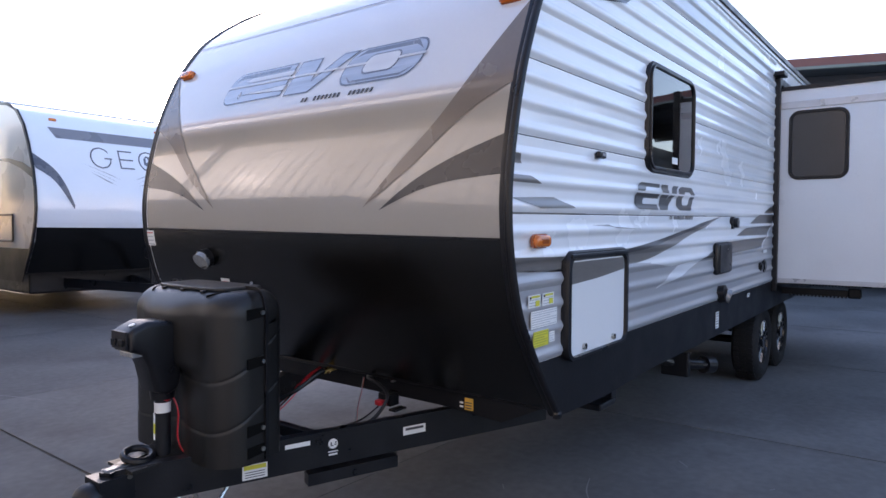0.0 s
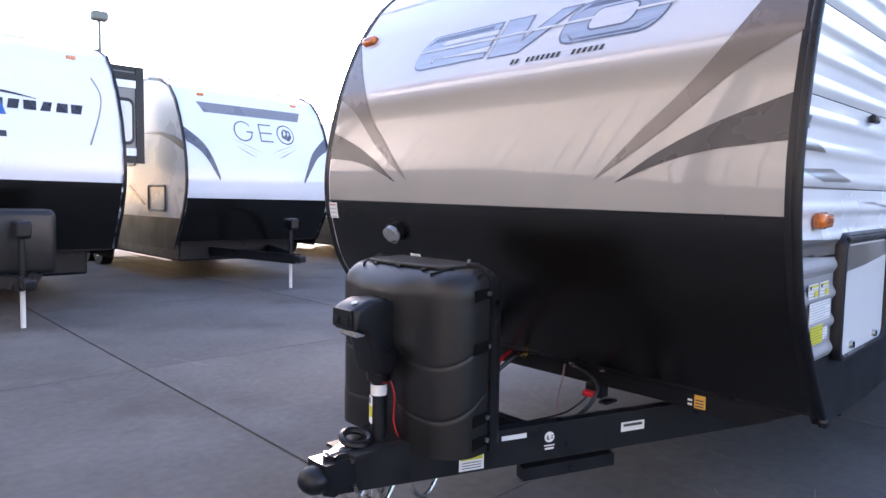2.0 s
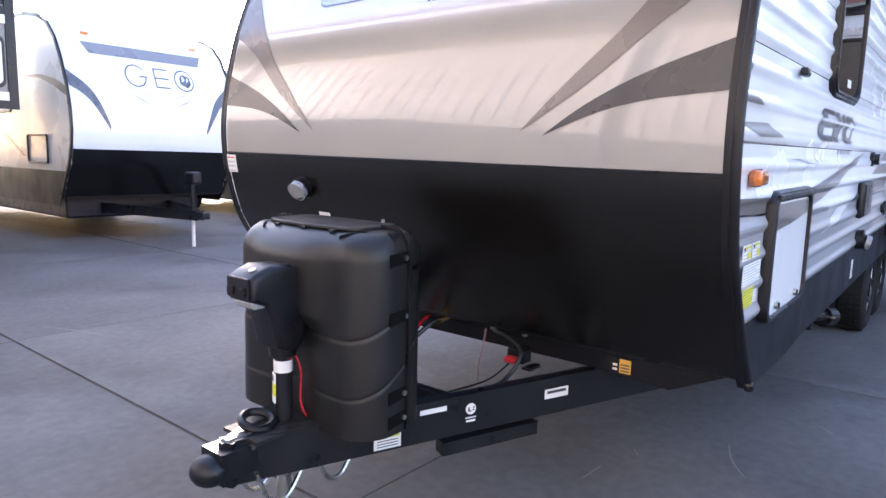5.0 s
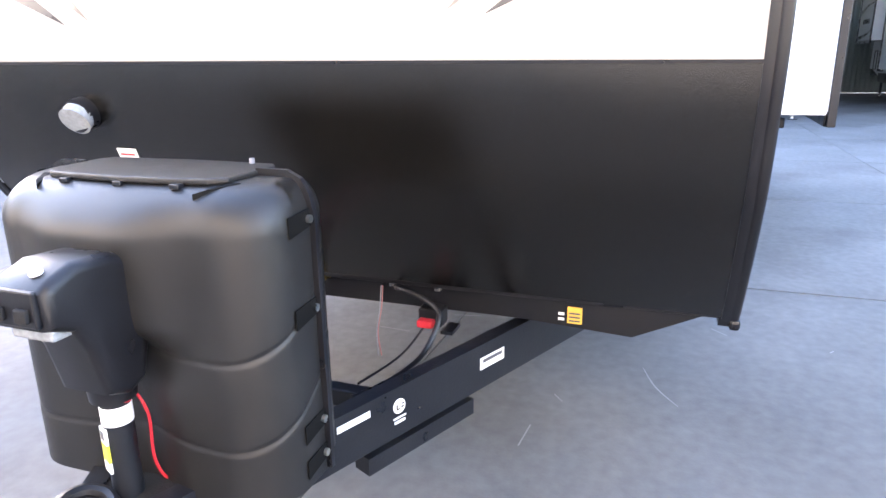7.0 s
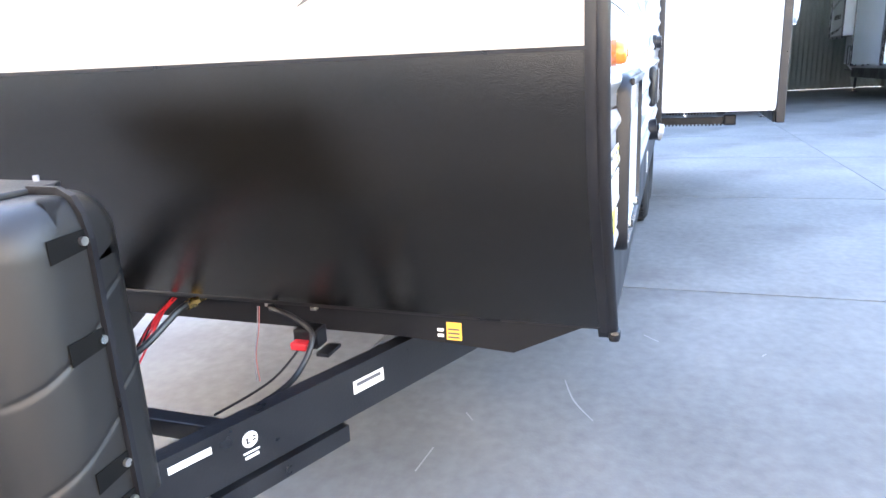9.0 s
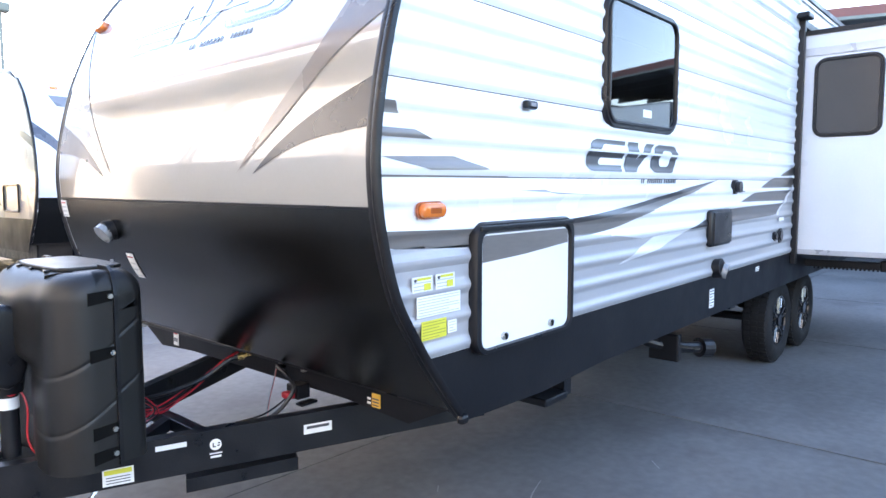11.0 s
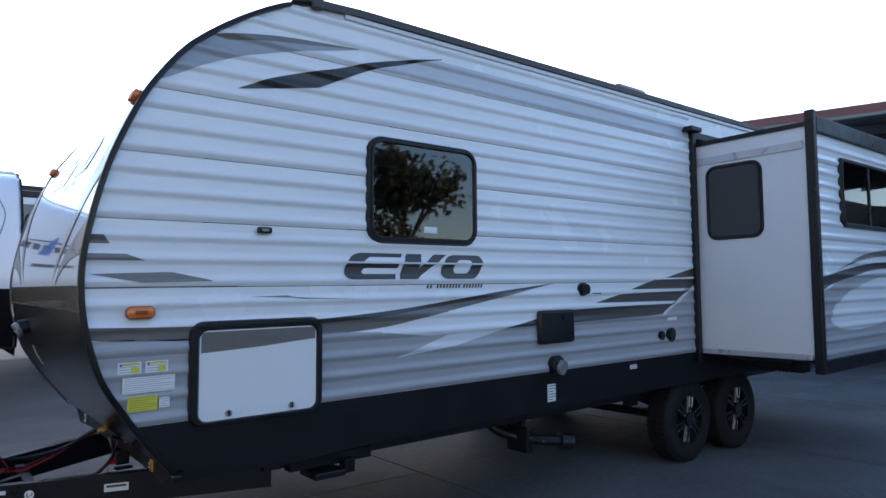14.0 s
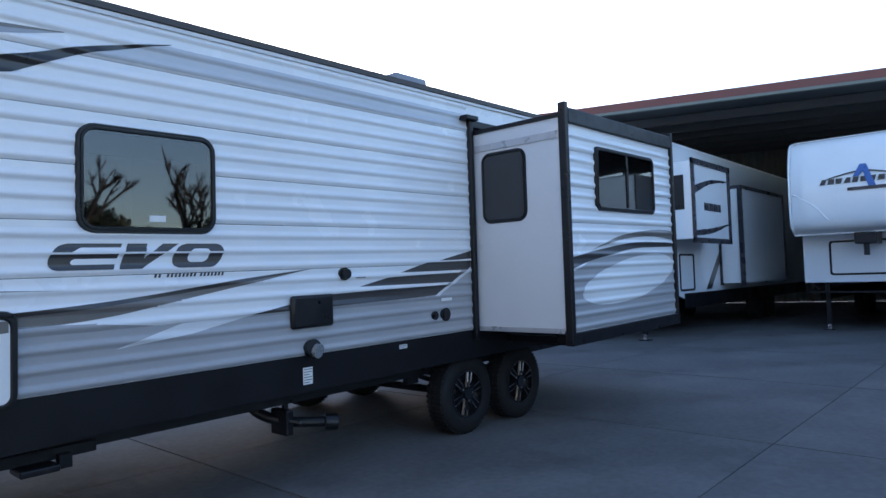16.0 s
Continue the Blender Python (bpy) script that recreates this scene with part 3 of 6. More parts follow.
side_decal([(0.645, 2.288), (1.05, 2.362)] + smooth_line([(1.05, 2.363), (1.20, 2.438), (1.41, 2.535), (1.845, 2.674)]) + smooth_line([(1.845, 2.678), (1.42, 2.575), (1.165, 2.487), (0.85, 2.385), (0.645, 2.291)]), BLACK_VINYL, "black upper blade decal", 0.003)
side_decal([(1.40, 2.527), (2.1, 2.527), (4.44, 2.527), (4.44, 2.662), (1.83, 2.662), (1.62, 2.61)], BAND_VINYL, "pale blue grey upper band decal", 0.002)

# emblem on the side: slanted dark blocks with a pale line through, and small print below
def side_lean(x, z, k=0.36, z0=1.405):
    return (x - 0.012 + k * (z - z0), z)


def side_block(pts, material, proud=0.003, k=0.36):
    side_decal([side_lean(x, z, k) for x, z in pts], material, "slanted charcoal emblem block", proud, "emblem")


EL, EH = 1.405, 1.542
C_OUT = [p for p in round_rect(1.2, 1.6, EL, EH, 0.06, 8) if p[0] < 1.4]
side_block([(1.525, EH)] + C_OUT + [(1.525, EL)], DARK_VINYL)
side_block([(1.553, EH), (1.553, EL), (1.672, EL), (1.835, EH), (1.745, EH), (1.668, EL + 0.06), (1.658, EH)], DARK_VINYL)
side_block(round_rect(1.825, 2.125, EL, EH, 0.06, 8), DARK_VINYL)
# openings of the emblem, and the pale line that runs through it
side_block([(1.527, 1.463)] + [p for p in round_rect(1.305, 1.6, 1.433, 1.463, 0.014, 4) if p[0] < 1.45] + [(1.527, 1.433)], WHITE_SIDING, 0.0045)
side_block([(1.527, 1.521), (1.33, 1.521)] + [(1.315, 1.515), (1.31, 1.508), (1.29, 1.496), (1.527, 1.496)], WHITE_SIDING, 0.0045)
side_block([(1.18, 1.487), (2.14, 1.487), (2.14, 1.497), (1.18, 1.497)], WHITE_SIDING, 0.0048)
side_block(round_rect(1.912, 2.037, 1.436, 1.513, 0.03, 6), WHITE_SIDING, 0.006)
for x, w in ((1.728, 0.045), (1.798, 0.175), (1.993, 0.15)):
    for k in range(int(w / 0.021)):
        a = x + k * 0.0225
        side_decal([(a, 1.353), (a + 0.013, 1.353), (a + 0.019, 1.374), (a + 0.006, 1.374)], DARK_VINYL, "small dark print mark", 0.003, "print_bar")


# framed window in the wall
def window(parent, rect, y0, radius=0.07, frame=0.042, axis="y", mullion=False, out=-1, pane=None):
    x0, x1, z0, z1 = rect
    w = part("window", ring_frame(round_rect(x0, x1, z0, z1, radius), round_rect(x0 + frame, x1 - frame, z0 + frame, z1 - frame, radius * 0.6), y0 + out * 0.012, y0 - out * 0.022, axis), BLACK_TRIM, parent, "black framed tinted window", smooth=40)
    lip = frame * 0.45
    part("frame_lip", ring_frame(round_rect(x0 + lip, x1 - lip, z0 + lip, z1 - lip, radius * 0.8), round_rect(x0 + frame * 0.85, x1 - frame * 0.85, z0 + frame * 0.85, z1 - frame * 0.85, radius * 0.62), y0 + out * 0.021, y0 + out * 0.004, axis), BLACK_TRIM, w, smooth=40)
    part("pane", slab(round_rect(x0 + frame * 0.8, x1 - frame * 0.8, z0 + frame * 0.8, z1 - frame * 0.8, radius * 0.6), y0 + out * 0.010, y0 + out * 0.006, axis), pane or TINT, w, "dark tinted glass" if pane is None else "dark glass behind an insect screen")
    if mullion:
        xm = (x0 + x1) / 2 - 0.02
        a = (xm, xm + 0.03)
        part("mullion", boxed(*a, min(y0, y0 + out * 0.018), max(y0, y0 + out * 0.018), z0 + frame, z1 - frame), BLACK_TRIM, w)
    return w


w = window(trailer, WIN, -0.010, 0.095)
part("sticker", boxed(1.70, 1.79, -0.0215, -0.0203, 1.66, 1.695), LABEL_WHITE, w, "small white sticker on the glass")

# baggage hatch
x0, x1, z0, z1 = HATCH
hatch = part("hatch", ring_frame(round_rect(x0, x1, z0, z1, 0.06), round_rect(x0 + 0.045, x1 - 0.035, z0 + 0.02, z1 - 0.045, 0.035), -0.034, 0.0), BLACK_TRIM, trailer, "black framed baggage hatch", smooth=40)
part("hatch_door", slab(round_rect(x0 + 0.04, x1 - 0.03, z0 + 0.015, z1 - 0.04, 0.035), -0.022, -0.004), HATCH_WHITE, hatch, "smooth white hatch door")
hz = z1 - 0.045
part("hatch_stripe", slab([(x0 + 0.048, hz - 0.092), (0.75, hz - 0.080), (x1 - 0.038, hz - 0.057), (x1 - 0.038, hz - 0.012), (x1 - 0.05, hz - 0.002), (x0 + 0.06, hz - 0.002), (x0 + 0.048, hz - 0.012)], -0.0235, -0.0222), MID_VINYL, hatch, "grey stripe across the hatch door")
part("hinge", boxed(x0 + 0.02, x1 - 0.02, -0.042, -0.03, z1 - 0.03, z1 - 0.012, bevel=0.004), BLACK_TRIM, hatch)
for kx in (0.615, 0.915):
    knob = part("latch", disc(bmesh.new(), (kx, -0.022, z0 + 0.045), 0.014, (0, -1, 0), 0.012), STEEL, hatch, "chrome cam latch", smooth=40)
    part("latch_core", boxed(kx - 0.003, kx + 0.003, -0.038, -0.034, z0 + 0.035, z0 + 0.055), BLACK_TRIM, knob)


# lamps and small fittings on the side
def marker_lamp(parent, m, label="amber clearance lamp"):
    b = slab(round_rect(-0.058, 0.058, -0.027, 0.027, 0.024, 6), -0.012, 0.0)
    bmesh.ops.transform(b, matrix=m, verts=b.verts)
    base = part("marker_lamp", b, AMBER_DARK, parent, label, smooth=40)
    c = slab(round_rect(-0.054, 0.054, -0.023, 0.023, 0.021, 6), -0.032, -0.012)
    bmesh.ops.bevel(c, geom=[e for e in c.edges if all(v.co.y < -0.03 for v in e.verts)], offset=0.010, segments=3, profile=0.5, affect="EDGES")
    bmesh.ops.transform(c, matrix=m, verts=c.verts)
    part("lens", c, AMBER, base, "amber ribbed lens", smooth=40)
    part("lens_core", boxed(-0.024, 0.024, -0.0345, -0.03, -0.009, 0.009, bevel=0.002, m=m), AMBER_DARK, base)
    return base


marker_lamp(trailer, pose(0.245, -0.006, 1.272))
clip = part("awning_clip", boxed(0.74, 0.81, -0.03, -0.004, 1.62, 1.65, bevel=0.008), BLACK_TRIM, trailer, "small black latch")
part("clip_slot", boxed(0.758, 0.79, -0.0335, -0.029, 1.629, 1.641), GREY_PAINT, clip)
bx = part("shower_box", boxed(2.60, 2.94, -0.04, 0.0, 0.985, 1.20, bevel=0.02, seg=3), BLACK_TRIM, trailer, "black utility box door", smooth=50)
part("box_lock", disc(bmesh.new(), (2.81, -0.038, 1.15), 0.011, (0, -1, 0), 0.008, 12), STEEL, bx)
part("box_lid", boxed(2.62, 2.92, -0.046, -0.038, 1.0, 1.185, bevel=0.004), BLACK_TRIM, bx)
part("cable_inlet", disc(disc(bmesh.new(), (3.055, 0, 1.33), 0.045, (0, -1, 0), 0.022), (3.055, -0.02, 1.33), 0.035, (0, -1, 0), 0.03), BLACK_TRIM, trailer, "round black cable inlet", smooth=40)
part("print_bar", boxed(3.16, 3.25, -0.015, -0.012, 1.297, 1.303), LABEL_INK, trailer)
for cx, r in ((3.975, 0.035), (4.10, 0.055)):
    part("water_inlet", disc(disc(bmesh.new(), (cx, 0, 0.965), r, (0, -1, 0), 0.02), (cx, -0.018, 0.965), r * 0.7, (0, -1, 0), 0.01), BLACK_TRIM, trailer, "round black inlet cap", smooth=40)
part("label", boxed(4.05, 4.18, -0.016, -0.013, 1.075, 1.10), LABEL_WHITE, trailer)
lamp = part("docking_lamp", disc(bmesh.new(), (2.76, 0, 0.845), 0.058, (0, -1, 0.15), 0.05, 24), BLACK_TRIM, trailer, "black round scare lamp", smooth=40)
part("lens", disc(bmesh.new(), (2.775, -0.045, 0.835), 0.047, (0.25, -1, -0.25), 0.03, 24), LENS_GREY, lamp, "clear round lens", smooth=40)


def label_plate(parent, x0, x1, z0, z1, y, plate, lines, ink=LABEL_INK, name="label", text="printed paper label"):
    p = part(name, boxed(x0, x1, y - 0.002, y, z0, z1), plate, parent, text)
    for i in range(lines):
        z = z1 - (i + 0.7) * (z1 - z0) / (lines + 0.4)
        part("print_bar", boxed(x0 + 0.006, x1 - 0.006 - (0.25 * (x1 - x0) if i % 3 == 2 else 0), y - 0.003, y - 0.002, z - 0.1 * (z1 - z0) / lines, z + 0.16 * (z1 - z0) / lines), ink, p)
    return p


for a, b, c, d, m, n, ink in ((0.165, 0.255, 1.025, 1.072, LABEL_WHITE, 4, PRINT_GREY), (0.27, 0.36, 1.025, 1.072, LABEL_WHITE, 4, PRINT_GREY), (0.185, 0.388, 0.945, 1.01, LABEL_WHITE, 7, PRINT_GREY), (0.205, 0.32, 0.872, 0.932, LABEL_YELLOW, 6, OLIVE_INK), (0.327, 0.37, 0.878, 0.918, LABEL_WHITE, 4, PRINT_GREY)):
    label_plate(trailer, a, b, c, d, -0.012, m, n, ink)
for a in (0.215, 0.32):
    part("label_flash", boxed(a, a + 0.03, -0.0162, -0.0152, 1.029, 1.050), LABEL_YELLOW, trailer)
    part("label_flash", boxed(a - 0.03, a + 0.03, -0.0162, -0.0152, 1.061, 1.069), LABEL_YELLOW, trailer)
    part("label_mark", disc(bmesh.new(), (a - 0.038, -0.015, 1.062), 0.005, (0, -1, 0), 0.002, 12), LABEL_INK, trailer)
label_plate(trailer, 2.70, 2.775, 0.615, 0.725, 0.0, LABEL_WHITE, 6)
label_plate(trailer, 3.58, 3.66, 0.745, 0.775, 0.0, LABEL_WHITE, 2)


# slide-out room
SL = dict(x0=4.52, x1=6.52, y=-0.92, z0=0.80, z1=2.50)
slide = part("slide_out", boxed(SL["x0"] + 0.03, SL["x1"] - 0.03, SL["y"] + 0.02, 0.2, SL["z0"], SL["z1"], bevel=0.004), SLIDE_WHITE, trailer, "extended slide-out room with a white end wall")
part("end_panel", boxed(SL["x0"], SL["x0"] + 0.03, SL["y"] + 0.035, 0.03, SL["z0"] + 0.02, SL["z1"] - 0.01), SLIDE_WHITE, slide, "smooth white fibreglass end wall")
bmf = boxed(SL["x0"] - 0.012, SL["x0"], SL["y"] + 0.05, 0.0, 2.325, 2.385, bevel=0.003)
for i in range(7):
    disc(bmf, (SL["x0"] - 0.012, -0.10 - i * 0.12, 2.37), 0.009, (-1, 0, 0), 0.006, 8)
    disc(bmf, (SL["x0"] - 0.012, -0.10 - i * 0.12, 2.337), 0.006, (-1, 0, 0), 0.005, 8)
part("seam_strip", bmf, STRIP, slide, "riveted pale metal seam strip")
bmf = boxed(SL["x0"] - 0.012, SL["x0"], SL["y"] + 0.05, 0.0, SL["z0"] - 0.005, SL["z0"] + 0.035)
for i in range(9):
    disc(bmf, (SL["x0"] - 0.012, -0.06 - i * 0.095, SL["z0"] + 0.018), 0.006, (-1, 0, 0), 0.005, 8)
part("seam_strip", bmf, STRIP, slide, "riveted pale metal bottom strip")
window(slide, (-0.565, -0.105, 1.70, 2.305), SL["x0"], 0.085, 0.035, axis="x", pane=SCREENED)
# black flange against the wall, corner posts, fascia frame
part("slide_flange", boxed(4.452, 4.50, -0.045, 0.0, 0.72, 2.615, bevel=0.008), BLACK_TRIM, slide, "black slide-out seal flange")
part("slide_flange", boxed(4.50, 6.58, -0.035, 0.0, 2.55, 2.615, bevel=0.008), BLACK_TRIM, slide)
part("flange_cap", boxed(4.36, 4.52, -0.09, 0.0, 2.60, 2.64, bevel=0.008), BLACK_TRIM, slide)
yo = SL["y"]
part("top_rail", boxed(SL["x0"] - 0.01, SL["x1"], yo + 0.03, 0.0, SL["z1"] - 0.015, SL["z1"] + 0.02), BLACK_TRIM, slide, "black top edge rail")
fascia = part("fascia_frame", boxed(4.508, 4.56, yo - 0.03, yo + 0.035, 0.70, 2.60, bevel=0.006), BLACK_TRIM, slide, "black outer corner post")
part("fascia_frame", boxed(6.5, 6.55, yo - 0.03, yo + 0.06, 0.70, 2.60, bevel=0.006), BLACK_TRIM, slide, "black outer corner post")
part("fascia_frame", boxed(4.56, 6.5, yo - 0.032, yo + 0.05, 2.44, 2.56, bevel=0.006), BLACK_TRIM, slide, "black top fascia")
part("fascia_frame", boxed(4.56, 6.5, yo - 0.032, yo + 0.05, 0.70, 0.80, bevel=0.006), BLACK_TRIM, slide, "black bottom fascia")
SW = (4.98, 6.1, 1.765, 2.305)


def slide_spans(z):
    if SW[2] + 0.03 < z < SW[3] - 0.03:
        return [(4.56, SW[0] + 0.03), (SW[1] - 0.03, 6.5)]
    return [(4.56, 6.5)]


zz = [0.80, 1.091, 1.376, 1.661, 1.946, 2.231, 2.44]
for a, b in zip(zz, zz[1:]):
    inside = a > SW[2] + 0.03 and b < SW[3] - 0.03
    for side in ((0, 1) if inside else (None,)):
        part("siding_panel", on_siding(slide_spans if side is None else (lambda z, q=side: slide_spans(z)[q:q + 1]), a, b - 0.0045, 0.0, yo), WHITE_SIDING, slide, smooth=50)
window(slide, SW, yo - 0.010, 0.06, 0.04, mullion=True)


def slide_decal(poly, material, label, proud=0.0015):
    zs = [p[1] for p in poly]
    part("side_decal", on_siding(lambda z: spans(poly, z), min(zs), max(zs), proud, yo), material, slide, label, smooth=50)


slide_decal([(4.58, 0.802), (6.49, 0.802), (6.49, 1.4), (5.6, 1.42), (4.9, 1.36), (4.58, 1.27)], GREY_SIDING, "silver grey lower siding paint")
oval = [(5.68 + 0.96 * math.cos(a) * (1.0 if math.cos(a) < 0 else 0.85), 1.19 + 0.185 * math.sin(a) + 0.10 * math.cos(a)) for a in [2 * math.pi * i / 40 for i in range(40)]]
slide_decal([(x, max(0.83, z)) for x, z in oval], HATCH_WHITE, "white oval field", 0.003)
slide_decal(blade([(4.58, 1.30), (5.0, 1.37), (5.7, 1.45), (6.49, 1.46)], [(4.58, 1.385), (5.0, 1.44), (5.7, 1.505), (6.49, 1.50)]), DARK_VINYL, "charcoal arched stripe", 0.0045)
slide_decal(blade([(4.9, 1.44), (5.4, 1.525), (6.0, 1.56), (6.49, 1.53)], [(4.9, 1.441), (5.4, 1.56), (6.0, 1.62), (6.49, 1.62)]), MID_VINYL, "grey arched stripe", 0.004)
# rails and arms below the slide-out
for x in (4.95, 6.1):
    arm = part("slide_arm", boxed(x, x + 0.06, -0.55, 0.3, 0.655, 0.715, bevel=0.004), BLACK_STEEL, slide, "black steel slide-out arm")
    part("arm_end", boxed(x - 0.03, x + 0.09, -0.64, -0.54, 0.645, 0.735, bevel=0.012), BLACK_STEEL, arm)
    for k in range(16):
        part("rack_tooth", boxed(x + 0.008, x + 0.052, -0.53 + k * 0.03, -0.515 + k * 0.03, 0.641, 0.656), BLACK_STEEL, arm)


# wheels
def wheel(parent, cx, cz, y_out, flip=1):
    prof = [(0.195, 0.02), (0.215, 0.005), (0.25, -0.004), (0.295, 0.002), (0.322, 0.022), (0.33, 0.04)]
    full_prof = prof + [(r, 0.21 - w) for r, w in prof[::-1]]
    bm = bmesh.new()
    seg = 48
    rings = []
    for k in range(seg):
        a = 2 * math.pi * k / seg
        rings.append([bm.verts.new((cx + r * math.cos(a), y_out + flip * w, cz + r * math.sin(a))) for r, w in full_prof])
    for i in range(seg):
        for j in range(len(full_prof) - 1):
            bm.faces.new((rings[i][j], rings[i][j + 1], rings[(i + 1) % seg][j + 1], rings[(i + 1) % seg][j]))
    # tread blocks
    for k in range(seg):
        a = 2 * math.pi * (k + 0.5) / seg
        for off in (0.05, 0.105, 0.16):
            box(bm, -0.012, 0.012, -0.02, 0.02, -0.006, 0.006, m=Matrix.Translation((cx + 0.333 * math.cos(a), y_out + flip * off, cz + 0.333 * math.sin(a))) @ Matrix.Rotation(-a + math.pi / 2, 4, "Y"))
    bmesh.ops.recalc_face_normals(bm, faces=bm.faces)
    w = part("wheel", disc(bmesh.new(), (cx, y_out + flip * 0.06, cz), 0.198, (0, flip, 0), 0.1, 32), RIM_BLACK, parent, "black alloy wheel with bright machined edges", smooth=40)
    part("tyre", bm, RUBBER, w, "black rubber tyre", smooth=35)
    rim = bmesh.new()
    for r0, r1, d in ((0.2, 0.183, 0.012),):
        ring = [[(cx + r * math.cos(2 * math.pi * k / 32), cz + r * math.sin(2 * math.pi * k / 32)) for k in range(32)] for r in (r0, r1)]
        f = ring_frame(ring[0], ring[1], y_out + flip * d, y_out + flip * 0.06)
        me = bpy.data.meshes.new("tmp")
        f.to_mesh(me)
        f.free()
        rim.from_mesh(me)
        bpy.data.meshes.remove(me)
    part("rim", rim, RIM_BLACK, w, smooth=40)
    for s in range(6):
        a0 = 2 * math.pi * s / 6 + 0.3
        for side in (-1, 1):
            a = a0 + side * 0.14
            sp = bmesh.new()
            v0 = Vector((math.cos(a0 + side * 0.2), 0, math.sin(a0 + side * 0.2)))
            v1 = Vector((math.cos(a), 0, math.sin(a)))
            c = Vector((cx, y_out + flip * 0.03, cz))
            beam_pts = [c + v0 * 0.055, c + v1 * 0.186]
            rod(sp, beam_pts[0], beam_pts[1], 0.016, 0.011, 6)
            part("spoke", sp, RIM_BLACK, w)
            ed = bmesh.new()
            rod(ed, c + v0 * 0.1 + Vector((0, -flip * 0.016, 0)), c + v1 * 0.18 + Vector((0, -flip * 0.012, 0)), 0.0032, 0.0045, 6)
            part("spoke_edge", ed, SPOKE, w, "bright machined spoke edge")
    part("hub_cap", disc(bmesh.new(), (cx, y_out + flip * 0.03, cz), 0.05, (0, -flip, 0), 0.025, 20), RIM_BLACK, w, smooth=40)
    for s in range(5):
        a = 2 * math.pi * s / 5
        part("wheel_nut", disc(bmesh.new(), (cx + 0.066 * math.cos(a), y_out + flip * 0.035, cz + 0.066 * math.sin(a)), 0.01, (0, -flip, 0), 0.02, 6), STEEL, w)
    return w


for cx in (4.42, 5.19):
    cz = 0.336 - 0.016 * cx
    wheel(trailer, cx, cz, 0.035)
    wheel(trailer, cx, cz, W - 0.035, -1)
    part("axle", rod(bmesh.new(), (cx, 0.2, cz), (cx, W - 0.2, cz), 0.035), BLACK_STEEL, trailer)
part("leaf_spring", tube([(4.0, 0.3, 0.48), (4.4, 0.3, 0.36), (4.8, 0.3, 0.46)], 0.022, 6), BLACK_STEEL, trailer)
part("leaf_spring", tube([(4.82, 0.3, 0.46), (5.2, 0.3, 0.36), (5.6, 0.3, 0.48)], 0.022, 6), BLACK_STEEL, trailer)
part("spring_hanger", boxed(3.93, 4.05, 0.27, 0.33, 0.40, 0.6), BLACK_STEEL, trailer)
part("spring_hanger", boxed(4.74, 4.88, 0.27, 0.33, 0.42, 0.6), BLACK_STEEL, trailer)
for y in (0.24, W - 0.29):
    part("frame_rail", boxed(0.9, REAR, y, y + 0.05, 0.46, 0.6), BLACK_STEEL, trailer)
for x in (0.9, 2.2, 3.6, 5.8):
    part("cross_member", boxed(x, x + 0.05, 0.29, W - 0.29, 0.5, 0.6), BLACK_STEEL, trailer)
# stabiliser feet and waste outlet under the skirt
part("stabiliser", boxed(1.02, 1.5, 0.2, 0.27, 0.44, 0.5, bevel=0.006), BLACK_STEEL, trailer, "folded black stabiliser jack")
part("stabiliser_foot", boxed(1.12, 1.3, 0.12, 0.3, 0.395, 0.43, bevel=0.008), BLACK_STEEL, trailer)
part("stabiliser_nut", boxed(1.3, 1.36, 0.14, 0.2, 0.40, 0.47), BLACK_STEEL, trailer)
pipe = part("waste_outlet", tube([(2.55, 0.5, 0.52), (2.62, 0.4, 0.40), (2.75, 0.25, 0.34), (3.02, 0.14, 0.30)], 0.036, 12), BLACK_TRIM, trailer, "black waste outlet with a bayonet cap")
part("valve", boxed(2.68, 2.74, 0.17, 0.36, 0.26, 0.43, bevel=0.01), BLACK_TRIM, pipe)
part("cap", rod(bmesh.new(), (2.98, 0.155, 0.303), (3.06, 0.12, 0.294), 0.062, seg=16), BLACK_TRIM, pipe)
part("hanger", boxed(2.72, 2.75, 0.25, 0.28, 0.4, 0.6), BLACK_STEEL, pipe)
part("valve_handle", rod(bmesh.new(), (2.71, 0.17, 0.36), (2.71, 0.05, 0.36), 0.008), STEEL, pipe)

# nose fittings: lamps, label sheets
for y in (0.11, W - 0.11):
    marker_lamp(trailer, pose(interp(NOSE, 2.2) + 0.002, y, 2.2, -27, 0, -90))
part("nose_seam", on_front(full, 2.357, 2.363, 0.004, 2), GREY_PAINT, trailer, "thin grey seam strip across the nose")
part("nose_seam", on_front(full, 2.56, 2.565, 0.004, 2), GREY_PAINT, trailer, "thin grey seam strip across the nose")
fl = part("hitch_lamp", disc(bmesh.new(), (0.062, 1.85, 1.162), 0.05, (-1, 0, -0.15), 0.05, 24), BLACK_TRIM, trailer, "black round hitch lamp", smooth=40)
part("lens", disc(bmesh.new(), (0.022, 1.847, 1.155), 0.047, (-1, -0.1, -0.7), 0.026, 24), LENS_GREY, fl, "clear ribbed lens", smooth=40)


def nose_label(y0, y1, z0, z1, plate, lines, text):
    drop = 0.012 * (y0 + y1) / 2
    p = part("label", on_front(lambda z: [(y0, y1)], z0 - drop, z1 - drop, 0.003, 6), plate, trailer, text)
    for i in range(lines):
        z = z1 - drop - (i + 0.6) * (z1 - z0) / lines
        part("print_bar", on_front(lambda q: [(y0 + 0.01, y1 - 0.01)], z - 0.003, z + 0.003, 0.005, 2), PRINT_GREY if i else LABEL_RED, p)


